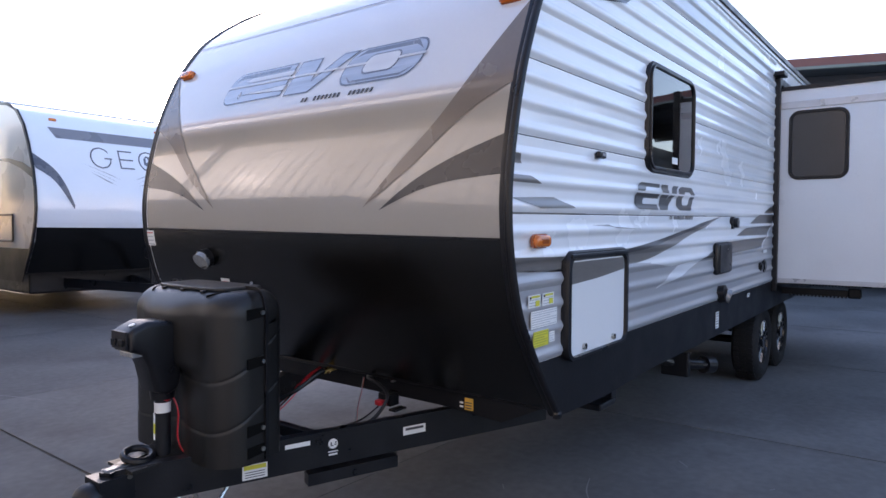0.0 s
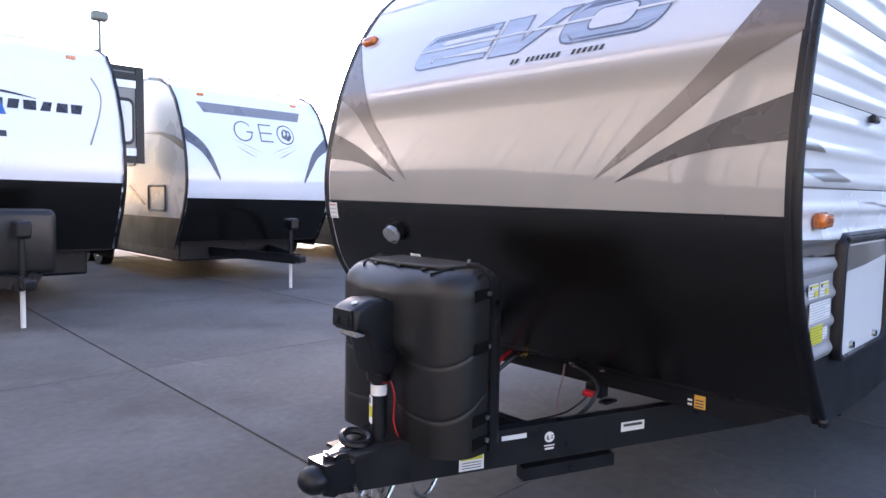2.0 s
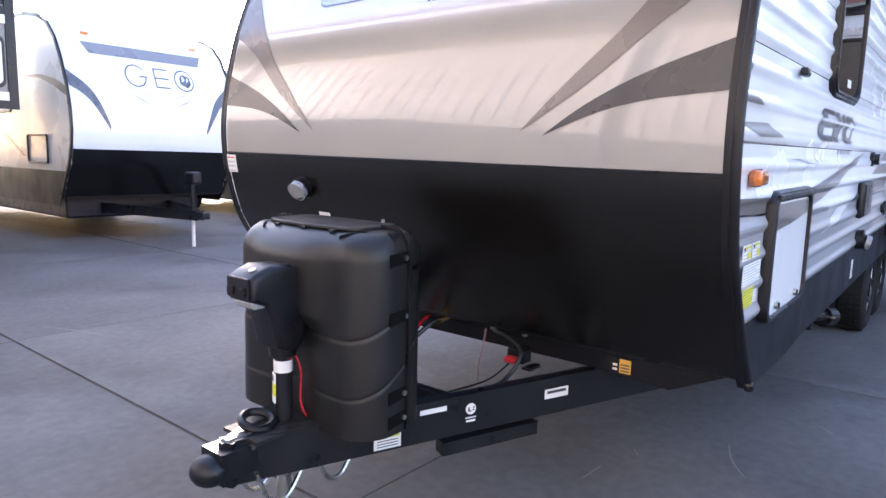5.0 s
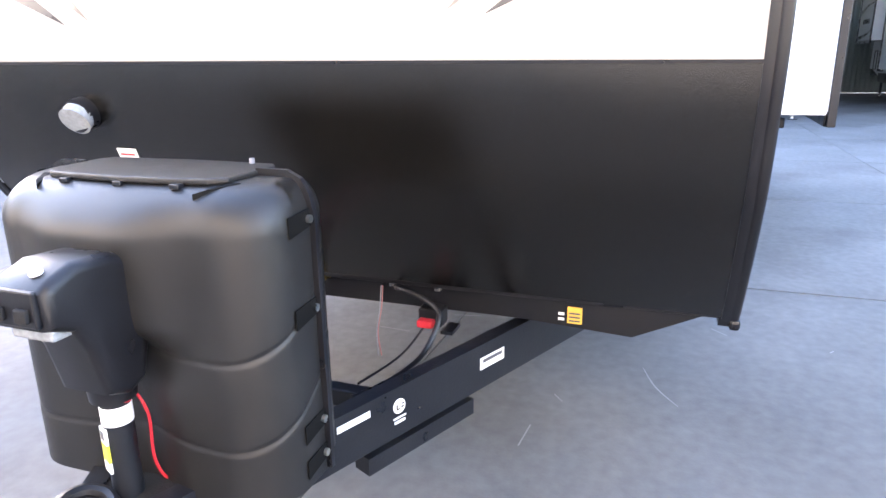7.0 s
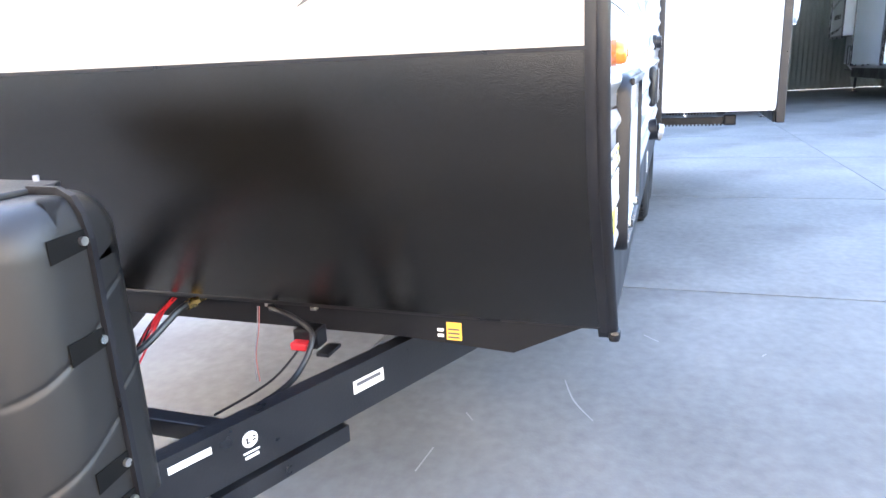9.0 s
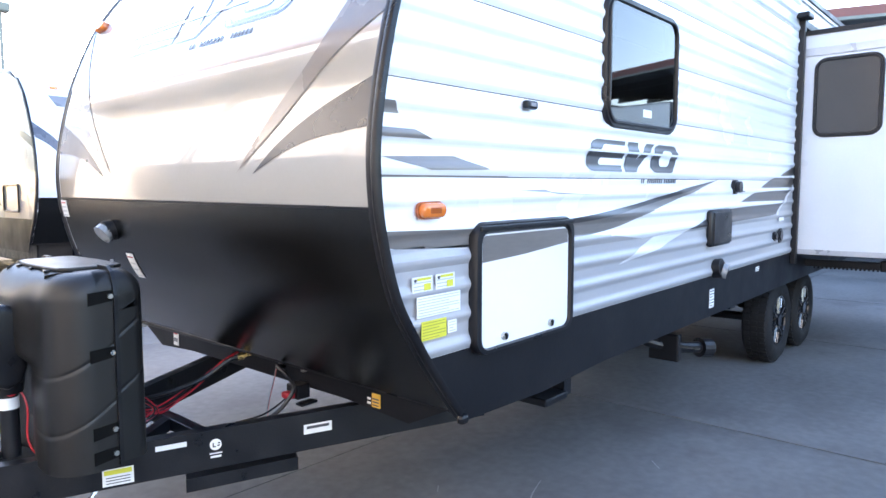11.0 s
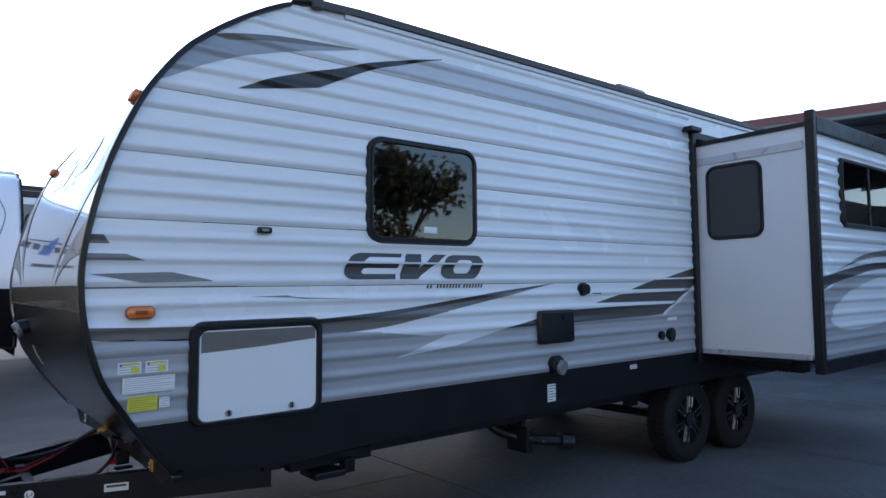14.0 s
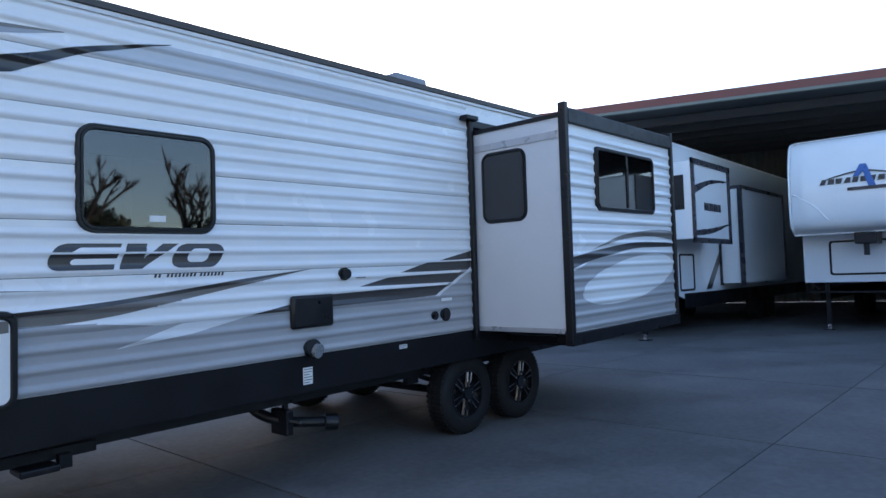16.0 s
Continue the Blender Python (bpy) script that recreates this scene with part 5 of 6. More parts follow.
def neighbour(m, label, length=7.5, side=GEL_CREAM, split=1.38, emblem="", slide_at=None, group="trailers in the row"):
    t = thing("travel_trailer", m, label, "travel trailer", group)
    h = 1.22
    part("front_panel", cap_skin(split, 2.98, h, n=30), GEL_WHITE, t, "glossy white nose panel", smooth=60)
    part("front_panel", cap_skin(0.62, split, h, n=16), BLACK_PANEL, t, "black lower nose panel", smooth=60)
    outline = [(y, z) for z, y in CAP] + [(length, 2.98), (length, 0.62)]
    for s in (-1, 1):
        part("side_wall", slab(outline, s * h, s * (h - 0.03), axis="x"), side, t)
        ln = [Vector((s * (h + 0.004), y, z)) for z, y in CAP]
        part("edge_trim", sweep(ln, [(-0.02, -0.015), (0.02, -0.015), (0.02, 0.015), (-0.02, 0.015)], up=Vector((0, -1, -0.3))), BLACK_TRIM, t)
        low = [(y, z) for z, y in CAP if z <= 0.9] + [(interp(CAP, 0.95), 0.95), (length, 0.95), (length, 0.5), (0.5, 0.5)]
        part("skirt", slab(low, s * h - 0.006, s * h + 0.006, axis="x"), BLACK_SKIRT, t)
        hx = s * (h + 0.004)
        part("hatch", ring_frame(round_rect(0.78, 1.5, 1.03, 1.42, 0.05), round_rect(0.81, 1.47, 1.06, 1.39, 0.03), hx + s * 0.02, hx, axis="x"), BLACK_TRIM, t)
        part("side_decal", slab([(0.06, 1.98), (0.45, 2.10), (0.95, 2.18), (1.7, 2.2), (0.95, 2.13), (0.5, 2.02), (0.05, 1.86)], hx - s * 0.002, hx + s * 0.002, axis="x"), DARK_VINYL, t)
        part("side_decal", slab([(1.62, 1.12), (1.75, 1.12), (2.5, 1.42), (2.35, 1.42)], hx - s * 0.002, hx + s * 0.002, axis="x"), DARK_VINYL, t)
        for wy in (length * 0.58, length * 0.58 + 0.8):
            w = part("wheel", disc(bmesh.new(), (s * (h - 0.05), wy, 0.33), 0.33, (-s, 0, 0), 0.2, 28), RUBBER, t, "black tyre", smooth=40)
            part("rim", disc(bmesh.new(), (s * (h - 0.04), wy, 0.33), 0.18, (-s, 0, 0), 0.03, 20), ALLOY, w, "alloy rim", smooth=40)
    part("rear_wall", boxed(-h, h, length - 0.03, length, 0.62, 2.98), side, t)
    part("roof", boxed(-h, h, 1.35, length, 2.97, 3.02), ROOF_WHITE, t)
    part("underbelly", boxed(-h + 0.03, h - 0.03, 0.45, length - 0.03, 0.6, 0.64), BLACK_SKIRT, t)
    # dark block for frame and tanks, added to fill the shaded gap beneath
    part("chassis_shade", boxed(-h + 0.2, h - 0.2, 0.8, length - 0.4, 0.3, 0.6, bevel=0.03), BLACK_STEEL, t, "dark running gear block with the underside shade in it")
    part("axle", rod(rod(bmesh.new(), (-h + 0.1, length * 0.58, 0.33), (h - 0.1, length * 0.58, 0.33), 0.06), (-h + 0.1, length * 0.58 + 0.8, 0.33), (h - 0.1, length * 0.58 + 0.8, 0.33), 0.06), BLACK_STEEL, t)
    if slide_at is not None:
        s, y0, y1, out = slide_at
        a, b = sorted((s * h, s * (h + out)))
        sl = part("slide_out", boxed(a, b, y0, y1, 1.64, 2.72, bevel=0.01), MID_VINYL, t, "brown grey slide-out room with dark trim")
        for z, mm in ((1.62, BLACK_TRIM), (1.71, GEL_WHITE), (2.52, GEL_WHITE), (2.61, BLACK_TRIM)):
            part("slide_trim", boxed(a, b, y0 - 0.02, y0, z, z + 0.09), mm, sl)
        part("slide_trim", boxed(a, b, y0, y1, 2.72, 2.78), BLACK_TRIM, sl)
        c, d = sorted((s * (h + out - 0.08), s * (h + out + 0.02)))
        part("slide_trim", boxed(c, d, y0 - 0.025, y0, 1.62, 2.78), BLACK_TRIM, sl)
        part("slide_window", slab(round_rect(a + 0.1, b - 0.1, 1.84, 2.4, 0.08), y0 - 0.012, y0), BLACK_TRIM, sl)
        part("slide_blind", slab(round_rect(a + 0.13, b - 0.13, 1.88, 2.36, 0.06), y0 - 0.016, y0 - 0.012), GEL_CREAM, sl)
    # tongue, jack, gas bottle cover
    for s in (-1, 1):
        part("tongue_rail", beam(bmesh.new(), (s * 0.55, 0.9, 0.44), (s * 0.04, -0.95, 0.42), 0.05, 0.13), BLACK_STEEL, t)
    part("coupler", boxed(-0.06, 0.06, -1.12, -0.85, 0.38, 0.47, bevel=0.02), BLACK_STEEL, t)
    j = part("tongue_jack", rod(bmesh.new(), (0, -0.78, 0.4), (0, -0.78, 0.85), 0.03), BLACK_STEEL, t, "black tongue jack on a bright leg")
    part("jack_leg", rod(bmesh.new(), (0, -0.78, 0.0), (0, -0.78, 0.42), 0.024), LABEL_WHITE, j)
    part("jack_head", boxed(-0.07, 0.07, -0.92, -0.68, 0.82, 0.98, bevel=0.03), BLACK_TRIM, j)
    if emblem != "ring":
        part("gas_bottle_cover", boxed(-0.36, 0.36, -0.6, -0.2, 0.46, 1.08, bevel=0.07, seg=3), COVER_PLASTIC, t, "black plastic gas bottle cover", smooth=50)
    for s in (-0.8, 0.8):
        part("marker_lamp", boxed(s - 0.05, s + 0.05, interp(CAP, 2.72) - 0.03, interp(CAP, 2.72), 2.70, 2.74, bevel=0.008), AMBER, t)

    def decal(poly, material, name="nose_decal", proud=0.004):
        zs = [p[1] for p in poly]
        part(name, cap_skin(min(zs), max(zs), h, proud, 14, lambda z: spans(poly, z)), material, t)

    if emblem == "ring":
        decal([(-0.92, 2.60), (-0.84, 2.45), (0.76, 2.45), (0.85, 2.60)], GREY_PAINT)
        for cx in (-0.27, 0.46):
            for r, mm, d in ((0.155, SLATE_INK, 0.004), (0.135, GEL_WHITE, 0.007)):
                decal([(cx + r * math.cos(a), 2.22 + r * math.sin(a)) for a in [2 * math.pi * i / 28 for i in range(28)]], mm, proud=d)
        decal([(0.385, 2.17), (0.50, 2.12), (0.56, 2.18), (0.55, 2.28), (0.44, 2.31), (0.39, 2.26)], SLATE_INK, proud=0.01)
        decal([(0.42, 2.2), (0.47, 2.23), (0.45, 2.28), (0.43, 2.28)], GEL_WHITE, proud=0.013)
        decal([(0.49, 2.19), (0.53, 2.24), (0.50, 2.27)], GEL_WHITE, proud=0.013)
        decal([(-0.14, 2.21), (-0.09, 2.21), (-0.09, 2.33), (-0.16, 2.33)], GEL_WHITE, proud=0.0085)
        decal([(-0.22, 2.205), (-0.11, 2.205), (-0.11, 2.225), (-0.22, 2.225)], SLATE_INK, proud=0.010)
        for z in (2.085, 2.21, 2.335):
            decal([(0.0, z), (0.22, z), (0.22, z + 0.02), (0.0, z + 0.02)], SLATE_INK)
        decal([(0.0, 2.09), (0.02, 2.09), (0.022, 2.345), (0.0, 2.345)], SLATE_INK)
        for s in (-1, 1):
            for k in range(3):
                decal([(0.08 + s * (0.66 - k * 0.06), 2.13 - k * 0.06), (0.08 + s * (0.1 + k * 0.04), 1.92 - k * 0.04), (0.08 + s * (0.25 + k * 0.03), 1.985 - k * 0.05)], GREY_PAINT if k != 1 else NAVY_INK)
            decal(smooth_line([(s * 1.21, 2.02), (s * 0.97, 1.86), (s * 0.72, 1.48)]) + smooth_line([(s * 0.70, 1.50), (s * 0.9, 1.95), (s * 1.21, 2.22)]), SLATE_INK)
        w = part("side_window", ring_frame(round_rect(2.05, 2.75, 1.72, 2.42, 0.07), round_rect(2.1, 2.7, 1.77, 2.37, 0.05), -h - 0.02, -h, axis="x"), BLACK_TRIM, t, "black framed sliding window")
        part("pane", slab(round_rect(2.09, 2.71, 1.76, 2.38, 0.05), -h - 0.008, -h - 0.003, axis="x"), TINT, w)
    if emblem == "bars":
        for i in range(9):
            x = -0.55 + i * 0.155
            decal([(x, 2.07), (x + 0.1 + 0.02 * (i % 2), 2.07), (x + 0.13, 2.17), (x + 0.045 - 0.02 * (i % 3), 2.17)], NAVY_INK)
        decal(smooth_line([(-0.62, 2.16), (-0.1, 2.26), (0.35, 2.2)]) + smooth_line([(0.36, 2.19), (-0.1, 2.23), (-0.6, 2.15)]), NAVY_INK)
        decal([(-0.1, 2.0), (0.06, 2.0), (0.0, 2.2), (-0.06, 2.35), (-0.1, 2.34)], BLUE_INK, proud=0.007)
        decal([(-0.5, 1.78), (0.05, 1.78), (0.05, 1.84), (-0.5, 1.84)], NAVY_INK)
        decal(smooth_line([(0.95, 2.5), (1.02, 2.25), (0.85, 1.75)]) + smooth_line([(0.87, 1.75), (1.035, 2.25), (0.97, 2.5)]), GREY_PAINT)
    return t


neighbour(pose(3.02, 8.66, 0) @ Matrix.Diagonal((1, 1, 1.06, 1)), "white nosed trailer with a ring emblem and cream sides", 7.5, GEL_CREAM, 1.235, "ring", None)
neighbour(pose(-0.62, 7.55, 0) @ Matrix.Diagonal((1, 1, 1.08, 1)), "white nosed trailer with a blue and navy emblem", 7.5, GEL_WHITE, 1.36, "bars", (1, 0.86, 4.2, 0.5))
# these two are unseen, added to keep low sun from under the main trailer
neighbour(pose(10.05, 9.4, 0), "unseen white trailer added to close a gap in the row", 7.5, GEL_WHITE, 1.4, "", None)
neighbour(pose(12.75, 9.4, 0), "unseen white trailer added at the row's end to block sun", 7.5, GEL_WHITE, 1.4, "", None)
neighbour(pose(7.35, 9.2, 0), "white trailer parked beyond the ring emblem trailer", 7.5, GEL_WHITE, 1.4, "", None)
neighbour(pose(-4.0, -13.5, 0, 0, 0, 180), "white trailer parked on the far side of the yard", 8.0, GEL_WHITE, 1.4, "", None, "trailers across the yard")


neighbour(pose(8.2, -5.2, 0, 0, 0, 230), "white trailer with navy bars parked in the open yard", 7.5, GEL_WHITE, 1.3, "bars", None, "trailers across the yard")


def fifth_wheel(m, label, length, emblem=False, side_graphics=False):
    """A tall trailer whose nose overhangs; front faces -y."""
    t = thing("fifth_wheel_trailer", m, label, "fifth wheel trailer", "trailers at the shed")
    h, top = 1.22, 3.85
    prof = smooth_line([(0.30, 1.95), (0.06, 2.1), (0.0, 2.5), (0.02, 3.1), (0.12, 3.55), (0.3, 3.78), (0.7, 3.85)], 5)
    outline = prof + [(length, top), (length, 0.75), (2.2, 0.75), (1.2, 1.0), (0.95, 1.0), (0.95, 1.95)]
    for s in (-1, 1):
        part("side_wall", slab(outline, s * h, s * (h - 0.03), axis="x"), GEL_WHITE, t)
        part("skirt", boxed(s * h - 0.006, s * h + 0.006, 2.2, length, 0.55, 0.85), BLACK_SKIRT, t)
    bm = bmesh.new()
    n = 14
    rows = []
    for y, z in prof:
        row = []
        for i in range(n + 1):
            x = -h + 2 * h * i / n
            e = max(0, abs(x) - (h - 0.25)) / 0.25
            row.append(bm.verts.new((x, y + 0.10 * e ** 2.2, z)))
        rows.append(row)
    for a, b in zip(rows, rows[1:]):
        for i in range(n):
            bm.faces.new((a[i], a[i + 1], b[i + 1], b[i]))
    part("front_cap", bm, GEL_WHITE, t, "moulded white nose cap", smooth=60)
    for s in (-1, 1):
        part("cap_crease", tube([(s * 1.15, 0.03, 2.75), (s * 0.8, 0.0, 2.5), (s * 0.55, 0.03, 2.2)], 0.016, 6), GEL_WHITE, t, smooth=60)
    part("underside", boxed(-h, h, 0.3, 1.0, 1.93, 1.96), GEL_WHITE, t)
    lower = part("front_wall", boxed(-h, h, 0.93, 0.96, 0.98, 1.95), GEL_WHITE, t)
    part("hatch", ring_frame(round_rect(-0.75, 0.75, 1.12, 1.82, 0.06), round_rect(-0.71, 0.71, 1.16, 1.78, 0.04), 0.915, 0.935), BLACK_TRIM, lower)
    pin = part("pin_box", boxed(-0.18, 0.18, 0.25, 0.9, 1.72, 1.94, bevel=0.02), BLACK_STEEL, t, "black steel hitch pin box")
    part("pin", rod(bmesh.new(), (0, 0.35, 1.5), (0, 0.35, 1.74), 0.05), BLACK_STEEL, pin)
    for s in (-1, 1):
        leg = part("landing_leg", boxed(s * 0.85 - 0.04, s * 0.85 + 0.04, 1.1, 1.18, 0.12, 1.05), BLACK_STEEL, t, "grey landing leg")
        part("leg_tube", boxed(s * 0.85 - 0.03, s * 0.85 + 0.03, 1.11, 1.17, 0.0, 0.5), ALLOY, leg)
        part("leg_foot", boxed(s * 0.85 - 0.1, s * 0.85 + 0.1, 1.06, 1.22, 0.0, 0.02), BLACK_STEEL, leg)
        for wy in (length * 0.62, length * 0.62 + 0.95):
            part("wheel", disc(bmesh.new(), (s * (h - 0.05), wy, 0.38), 0.38, (-s, 0, 0), 0.22, 28), RUBBER, t, "black tyre", smooth=40)
    part("rear_wall", boxed(-h, h, length - 0.03, length, 0.75, top), GEL_WHITE, t)
    part("roof", boxed(-h, h, 0.65, length, top - 0.02, top + 0.02), ROOF_WHITE, t)
    part("roof_trim", boxed(-h - 0.01, -h, 0.5, length, top - 0.1, top), GREY_PAINT, t)
    part("underbelly", boxed(-h + 0.03, h - 0.03, 0.95, length - 0.03, 0.76, 0.8), BLACK_SKIRT, t)
    part("air_conditioner", boxed(-0.35, 0.35, 4.5, 5.3, top + 0.02, top + 0.25, bevel=0.06), ROOF_WHITE, t)
    if emblem:
        yc = -0.012
        def mark(pts, m, d=0.0):
            bm = slab(pts, yc - 0.006 - d, yc + 0.03)
            part("nose_decal", bm, m, t)
        for i in range(10):
            x = -0.66 + i * 0.135
            mark([(x, 2.87), (x + 0.09 + 0.02 * (i % 2), 2.87), (x + 0.12, 2.97), (x + 0.05 - 0.02 * (i % 3), 2.97)], NAVY_INK)
        mark(smooth_line([(-0.55, 2.98), (0.05, 3.09), (0.62, 2.97)]) + smooth_line([(0.6, 2.96), (0.05, 3.065), (-0.52, 2.97)]), NAVY_INK, 0.001)
        mark([(-0.1, 2.98), (0.02, 3.2), (0.12, 3.2), (0.26, 2.78), (0.14, 2.78), (0.06, 3.08), (0.0, 2.98)], BLUE_INK, 0.003)
        mark([(-0.2, 2.72), (0.55, 2.72), (0.55, 2.78), (-0.2, 2.78)], NAVY_INK)
    if side_graphics:
        x = h
        sl = part("slide_out", boxed(x, x + 0.6, 1.25, 3.25, 1.9, 3.35), GEL_WHITE, t, "white slide-out room with navy trim")
        for a in ((1.25, 1.35, 1.85, 3.4), (3.15, 3.25, 1.85, 3.4), (1.25, 3.25, 1.82, 1.92), (1.25, 3.25, 3.3, 3.4)):
            part("slide_trim", boxed(x + 0.59, x + 0.63, *a), NAVY_INK, sl)
        part("slide_window", boxed(x + 0.14, x + 0.46, 1.235, 1.25, 2.45, 3.1, bevel=0.005), BLACK_TRIM, sl)
        for i in range(7):
            part("slide_decal", slab([(1.85 + i * 0.13, 2.45), (1.94 + i * 0.13, 2.45), (1.94 + i * 0.13, 2.6), (1.85 + i * 0.13, 2.6)], x + 0.601, x + 0.612, axis="x"), NAVY_INK, sl)
        part("slide_decal", slab(blade([(1.4, 2.75), (2.2, 2.98), (3.1, 3.08)], [(1.4, 2.9), (2.2, 3.06), (3.1, 3.11)]), x + 0.601, x + 0.612, axis="x"), NAVY_INK, sl)
        part("slide_decal", slab(blade([(1.4, 1.96), (2.2, 2.02), (3.1, 2.2)], [(1.4, 2.06), (2.2, 2.12), (3.1, 2.23)]), x + 0.601, x + 0.612, axis="x"), NAVY_INK, sl)
        sl2 = part("slide_out", boxed(x, x + 0.5, 4.3, 7.6, 1.0, 3.1), GEL_WHITE, t, "white second slide-out room")
        for y in (4.26, 7.5):
            part("slide_trim", boxed(x + 0.44, x + 0.52, y, y + 0.1, 0.95, 3.15), NAVY_INK, sl2)
            part("slide_trim", boxed(x, x + 0.05, y, y + 0.1, 0.95, 3.15), NAVY_INK, sl2)
        part("slide_trim", boxed(x, x + 0.52, 4.3, 7.6, 3.08, 3.16), NAVY_INK, sl2)
        for y0, y1, z0, z1 in ((1.35, 1.75, 0.95, 1.6), (2.0, 2.75, 0.9, 1.65)):
            part("hatch", ring_frame(round_rect(y0, y1, z0, z1, 0.05), round_rect(y0 + 0.04, y1 - 0.04, z0 + 0.04, z1 - 0.04, 0.03), x + 0.02, x, axis="x"), BLACK_TRIM, t)
        part("side_decal", slab([(3.4, 0.9), (3.7, 0.9), (4.3, 1.5), (4.3, 1.75)], x, x + 0.004, axis="x"), DARK_VINYL, t)
    return t


fifth_wheel(pose(14.4, -1.25, 0, 0, 0, -90), "tall white fifth wheel trailer with a blue nose emblem", 9.5, emblem=True)
fifth_wheel(pose(10.9, 2.85, 0, 0, 0, -90), "tall white fifth wheel trailer with two slide-outs", 11.5, side_graphics=True)
fifth_wheel(pose(27.6, -7.1, 0, 0, 0, 90), "white fifth wheel trailer under the added far end of the shed", 11.5, side_graphics=True)

# ---- shed ----
shed = thing("open_shed", pose(14.0, 1.0, 0, 0, 0, 18), "open-fronted steel shed with an oxide red eave", "building", kind="structure")
# roof past y -5 is unseen, run on to keep sun off the far trailer
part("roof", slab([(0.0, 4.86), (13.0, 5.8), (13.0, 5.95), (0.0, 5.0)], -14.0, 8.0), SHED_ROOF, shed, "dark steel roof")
part("fascia", boxed(-0.06, 0.0, -14.0, 8.0, 4.83, 5.01), SHED_RED, shed, "oxide red eave fascia")
part("gutter", boxed(-0.11, -0.0, -14.0, 8.0, 4.76, 4.825, bevel=0.01), SHED_WALL, shed, "pale steel gutter lip")
bm = bmesh.new()
pts = [(13.0 if i % 2 else 13.04, -14 + i * 0.1) for i in range(221)]
low = [bm.verts.new((x, y, 0)) for x, y in pts]
high = [bm.verts.new((x, y, 5.8)) for x, y in pts]
for i in range(len(pts) - 1):
    bm.faces.new((low[i], low[i + 1], high[i + 1], high[i]))
part("rear_wall", bm, SHED_WALL, shed, "ribbed steel rear wall")
for y in (-14.0, 8.0):
    part("end_wall", boxed(0.0, 13.0, y - 0.05, y + 0.05, 0.0, 4.9), SHED_WALL, shed)
for x, y in ((0.2, -13.8), (0.2, 7.7), (6.5, -13.8), (12.7, -13.8)):
    part("post", boxed(x - 0.1, x + 0.1, y - 0.1, y + 0.1, 0.0, 4.86), SHED_WALL, shed, "steel post")
for x in (1.6, 3.2, 4.8, 6.4, 8.0, 9.6, 11.2):
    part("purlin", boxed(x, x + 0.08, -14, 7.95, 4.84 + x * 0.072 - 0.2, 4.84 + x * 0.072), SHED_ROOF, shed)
part("eave_bracket", rod(bmesh.new(), (-0.05, 2.5, 4.5), (-0.05, 2.5, 4.8), 0.03), SHED_WALL, shed)

# warehouse beside the walk, mirrored in the glossy nose
WALL_X, EAVE_X, EAVE_Z = -4.3, -3.3, 5.7
ware = thing("warehouse", pose(0, 0, 0), "cream ribbed steel warehouse with an oxide red eave", "building", kind="structure")
CREAM_STEEL = mat("cream steel cladding", (0.60, 0.575, 0.525), 0.5, 0, 0.08, 0.6, 20)
bm = bmesh.new()
pts = []
for i in range(87):
    y = -9 + i * 0.3
    pts += [(WALL_X, y), (WALL_X, y + 0.22), (WALL_X + 0.018, y + 0.245), (WALL_X + 0.018, y + 0.275)]
low = [bm.verts.new((x, y, 0)) for x, y in pts]
high = [bm.verts.new((x, y, EAVE_Z)) for x, y in pts]
for i in range(len(pts) - 1):
    bm.faces.new((low[i], low[i + 1], high[i + 1], high[i]))
part("front_wall", bm, CREAM_STEEL, ware, "ribbed cream steel wall")
part("rear_wall", boxed(-16.0, WALL_X - 0.05, -9.0, 17.0, 0, EAVE_Z), CREAM_STEEL, ware)
part("roof", slab([(EAVE_X, EAVE_Z), (EAVE_X, EAVE_Z + 0.15), (-16.2, EAVE_Z + 1.25), (-16.2, EAVE_Z + 1.1)], -9.3, 17.3), CREAM_STEEL, ware, "cream steel roof")
part("fascia", boxed(EAVE_X, EAVE_X + 0.06, -9.3, 17.3, EAVE_Z - 0.3, EAVE_Z + 0.10), ROOF_WHITE, ware, "pale eave fascia")
part("gutter", boxed(EAVE_X + 0.06, EAVE_X + 0.16, -9.3, 17.3, EAVE_Z + 0.02, EAVE_Z + 0.17, bevel=0.01), SHED_RED, ware, "oxide red gutter")
for y in (-6.0, 2.4, 9.6):
    part("downpipe", boxed(WALL_X + 0.04, WALL_X + 0.14, y, y + 0.1, 0.0, EAVE_Z - 0.3, bevel=0.01), ROOF_WHITE, ware, "white downpipe")

# yard lamp
pole = thing("street_lamp", pose(10.2, 41.2, 0), "tall grey yard lamp on a pole", "street lamp")
part("pole", rod(bmesh.new(), (0, 0, 0), (0, 0, 11.5), 0.13, 0.08), SHED_WALL, pole)
part("lamp_head", boxed(-0.42, 0.42, -0.35, 0.35, 11.45, 11.95, bevel=0.1), SHED_WALL, pole)


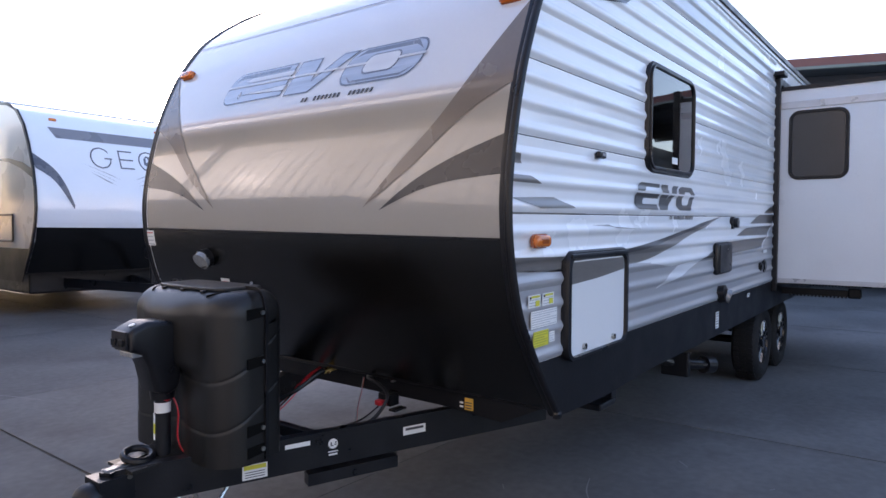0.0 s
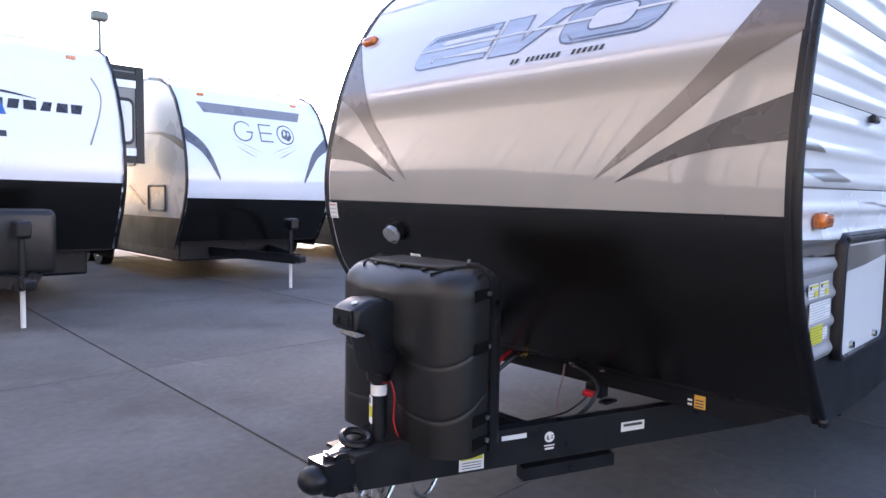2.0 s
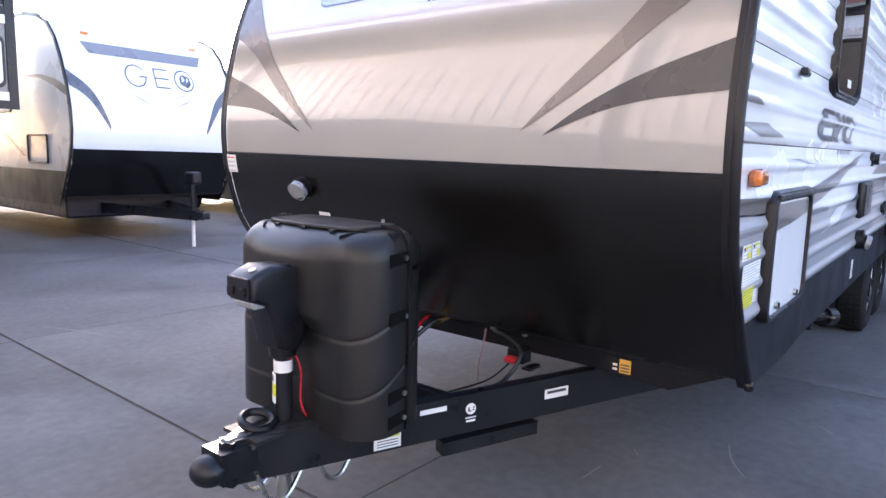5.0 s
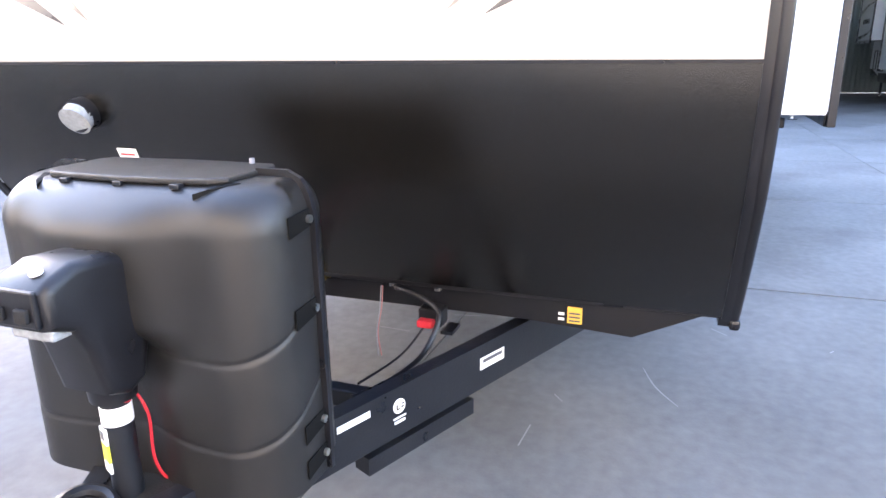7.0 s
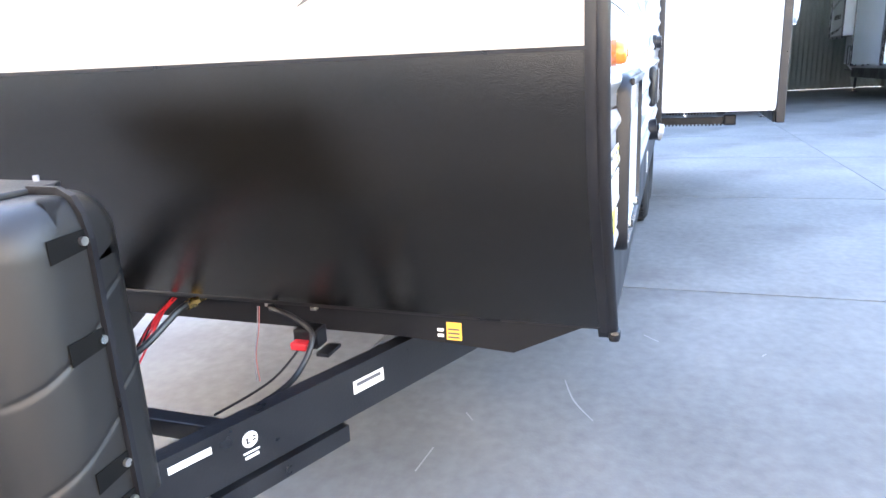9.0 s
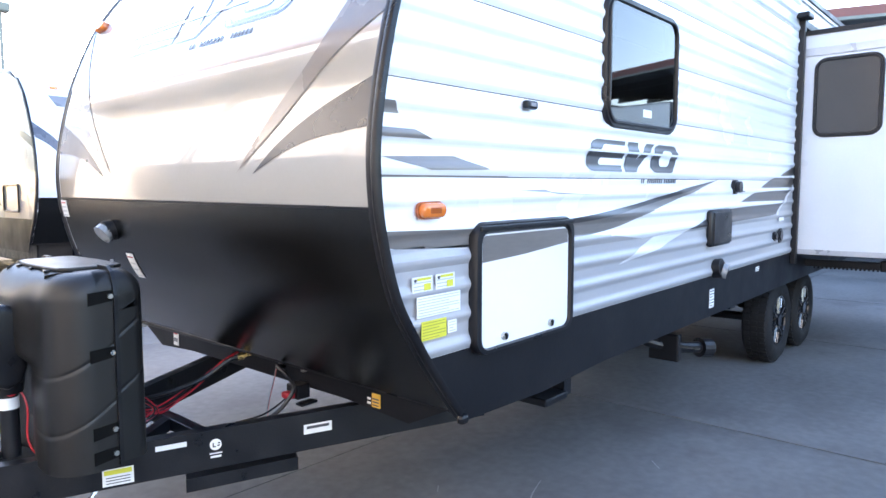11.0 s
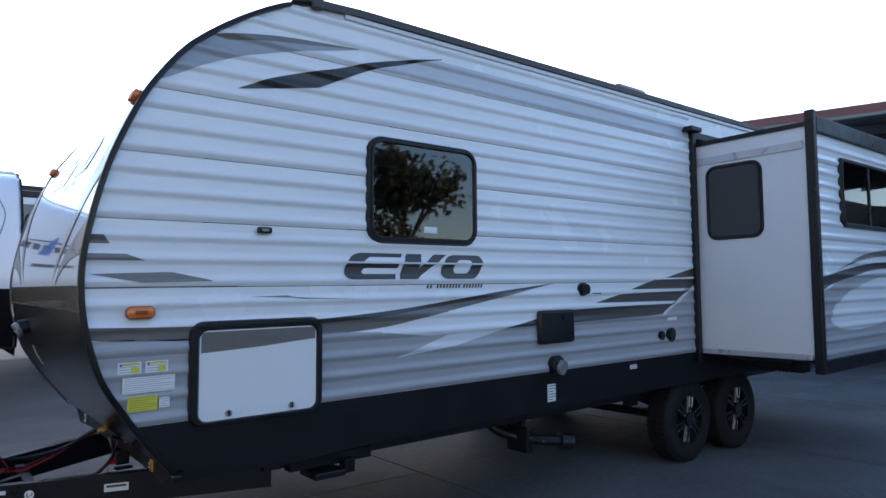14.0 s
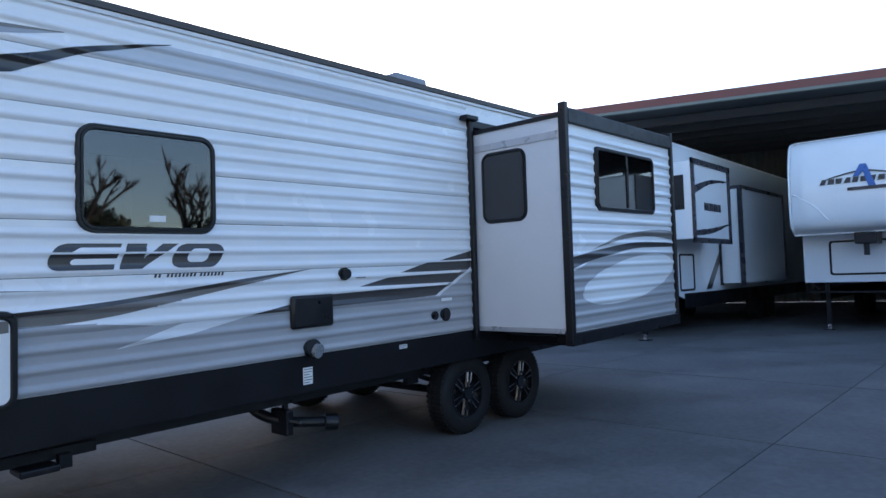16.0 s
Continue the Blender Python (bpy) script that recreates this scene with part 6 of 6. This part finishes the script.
# ---- trees ----
def tree(x, y, height, seed, bare=False):
    rnd = random.Random(seed)
    t = thing("tree", pose(x, y, 0), "bare branched tree beyond the yard" if bare else "dark leafy tree beyond the yard", "tree", "trees round the yard")
    bm = bmesh.new()
    tips = []

    def grow(p, d, length, r, depth):
        q = p + d * length
        rod(bm, p, q, r, r * 0.65, 6)
        if depth == 0:
            tips.append(q)
            return
        for _ in range(3 if depth > 1 else 4):
            nd = (d + Vector((rnd.uniform(-1, 1), rnd.uniform(-1, 1), rnd.uniform(-0.2, 0.7))) * 0.75).normalized()
            grow(q if rnd.random() < 0.7 else p + d * length * 0.7, nd, length * rnd.uniform(0.55, 0.8), r * 0.6, depth - 1)
    grow(Vector((0, 0, -0.1)), Vector((rnd.uniform(-0.1, 0.1), rnd.uniform(-0.1, 0.1), 1)).normalized(), height * 0.34, height * 0.03, 4)
    part("trunk", bm, BARK, t)
    lm = bmesh.new()
    for tip in tips:
        for _ in range(0 if bare else 22):
            c = tip + Vector((rnd.gauss(0, 1), rnd.gauss(0, 1), rnd.gauss(0, 0.8))) * height * 0.045
            n = Vector((rnd.gauss(0, 1), rnd.gauss(0, 1), rnd.gauss(0, 1))).normalized()
            u = n.orthogonal().normalized() * height * rnd.uniform(0.012, 0.024)
            v = n.cross(u) * 0.7
            lm.faces.new([lm.verts.new(c + a * u + b * v) for a, b in ((-1, 0), (0, -1), (1, 0), (0, 1))])
    if bare:
        lm.free()
    else:
        part("crown", lm, LEAF, t)
    return t


for i, (x, y, h, bare) in enumerate(((8.0, -20.5, 7.5, True), (12.6, -21.5, 7.0, True), (15.8, -20.5, 8.5, False), (4.5, -22.0, 8.0, True), (10.0, -27.0, 5.5, False), (-1.0, -23.0, 7.0, False), (-6.0, -24.0, 8.0, True), (2.2, 33.0, 5.4, False), (4.5, 35.0, 5.0, False))):
    tree(x, y, h, 11 + i, bare)


def shrub(x, y, height, width, seed):
    rnd = random.Random(seed)
    t = thing("shrub", pose(x, y, 0), "dense olive green shrub at the yard's edge", "shrub", "shrubs along the yard's edge")
    bm = bmesh.new()
    lobes = []
    for _ in range(9):
        a, r = rnd.uniform(0, 2 * math.pi), rnd.uniform(0.1, 0.42) * width
        c = Vector((r * math.cos(a), r * math.sin(a) * 0.7, height * rnd.uniform(0.25, 0.8)))
        lobes.append((c, height * rnd.uniform(0.16, 0.26)))
        rod(bm, (c.x * 0.2, c.y * 0.2, -0.05), c, 0.06, 0.02, 5)
    part("stems", bm, BARK, t)
    lm = bmesh.new()
    for c, r in lobes:
        for _ in range(260):
            p = c + Vector((rnd.gauss(0, 1), rnd.gauss(0, 1), rnd.gauss(0, 0.8))).normalized() * r * rnd.uniform(0.4, 1.12)
            if p.z < 0.05:
                continue
            n = Vector((rnd.gauss(0, 1), rnd.gauss(0, 1), rnd.gauss(0, 1))).normalized()
            u = n.orthogonal().normalized() * rnd.uniform(0.07, 0.14)
            v = n.cross(u) * 0.7
            lm.faces.new([lm.verts.new(p + i * u + j * v) for i, j in ((-1, 0), (0, -1), (1, 0), (0, 1))])
    part("crown", lm, LEAF, t)


for i, (x, h, w) in enumerate(((3.5, 3.8, 3.6), (6.2, 4.4, 3.8), (8.8, 4.2, 3.6), (11.3, 4.0, 3.6), (13.6, 4.9, 3.8), (16.4, 4.6, 3.8), (19.2, 3.9, 3.6), (22.5, 2.8, 3.2), (26.0, 2.6, 3.4))):
    shrub(x, -19.5 - 0.6 * (i % 2), h, w, 40 + i)

# concrete slabs of the yard, with open joints
mesh = bpy.data.meshes.new("slab")
bm = boxed(0.010, SX - 0.010, 0.004, SY - 0.004, -0.011, 0.0)
bm.to_mesh(mesh)
bm.free()
mesh.materials.append(CONCRETE)
for i in range(-5, 9):
    for j in range(-6, 8):
        s = new("slab", mesh)
        s.parent = ground
        s.location = (5.47 - SX + i * SX - SX * 2, -2.06 + j * SY - SY, 0.0)

# pale scrape marks on the concrete
SCRAPE = mat("pale concrete scrape", (0.21, 0.21, 0.21), 0.8, 0, 0.2, 20, 90)
for pts in ([(1.29, 0.25), (1.12, 0.19), (0.98, 0.10)], [(0.93, 0.57), (0.88, 0.53)], [(0.67, 0.61), (0.52, 0.62)], [(1.85, -0.04), (1.78, -0.11)], [(1.36, 1.55), (1.35, 1.38)], [(1.63, 1.24), (1.66, 1.1)], [(-0.07, 4.71), (0.03, 4.52), (0.14, 4.21)], [(1.71, -0.54), (1.74, -0.56)], [(7.25, 0.44), (7.28, 0.40)], [(8.63, -1.87), (8.71, -1.62)]):
    line = smooth_line(pts, 6) if len(pts) > 2 else [pts[0], pts[1]]
    b = bmesh.new()
    n = len(line)
    left, right = [], []
    for i, (x, y) in enumerate(line):
        p, q = line[max(0, i - 1)], line[min(n - 1, i + 1)]
        d = Vector((q[0] - p[0], q[1] - p[1], 0)).normalized()
        w = 0.001 + 0.0025 * math.sin(math.pi * (i + 0.5) / n)
        left.append(b.verts.new((x - d.y * w, y + d.x * w, 0.0012)))
        right.append(b.verts.new((x + d.y * w, y - d.x * w, 0.0012)))
    for i in range(n - 1):
        b.faces.new((left[i], right[i], right[i + 1], left[i + 1]))
    part("scrape", b, SCRAPE, ground)
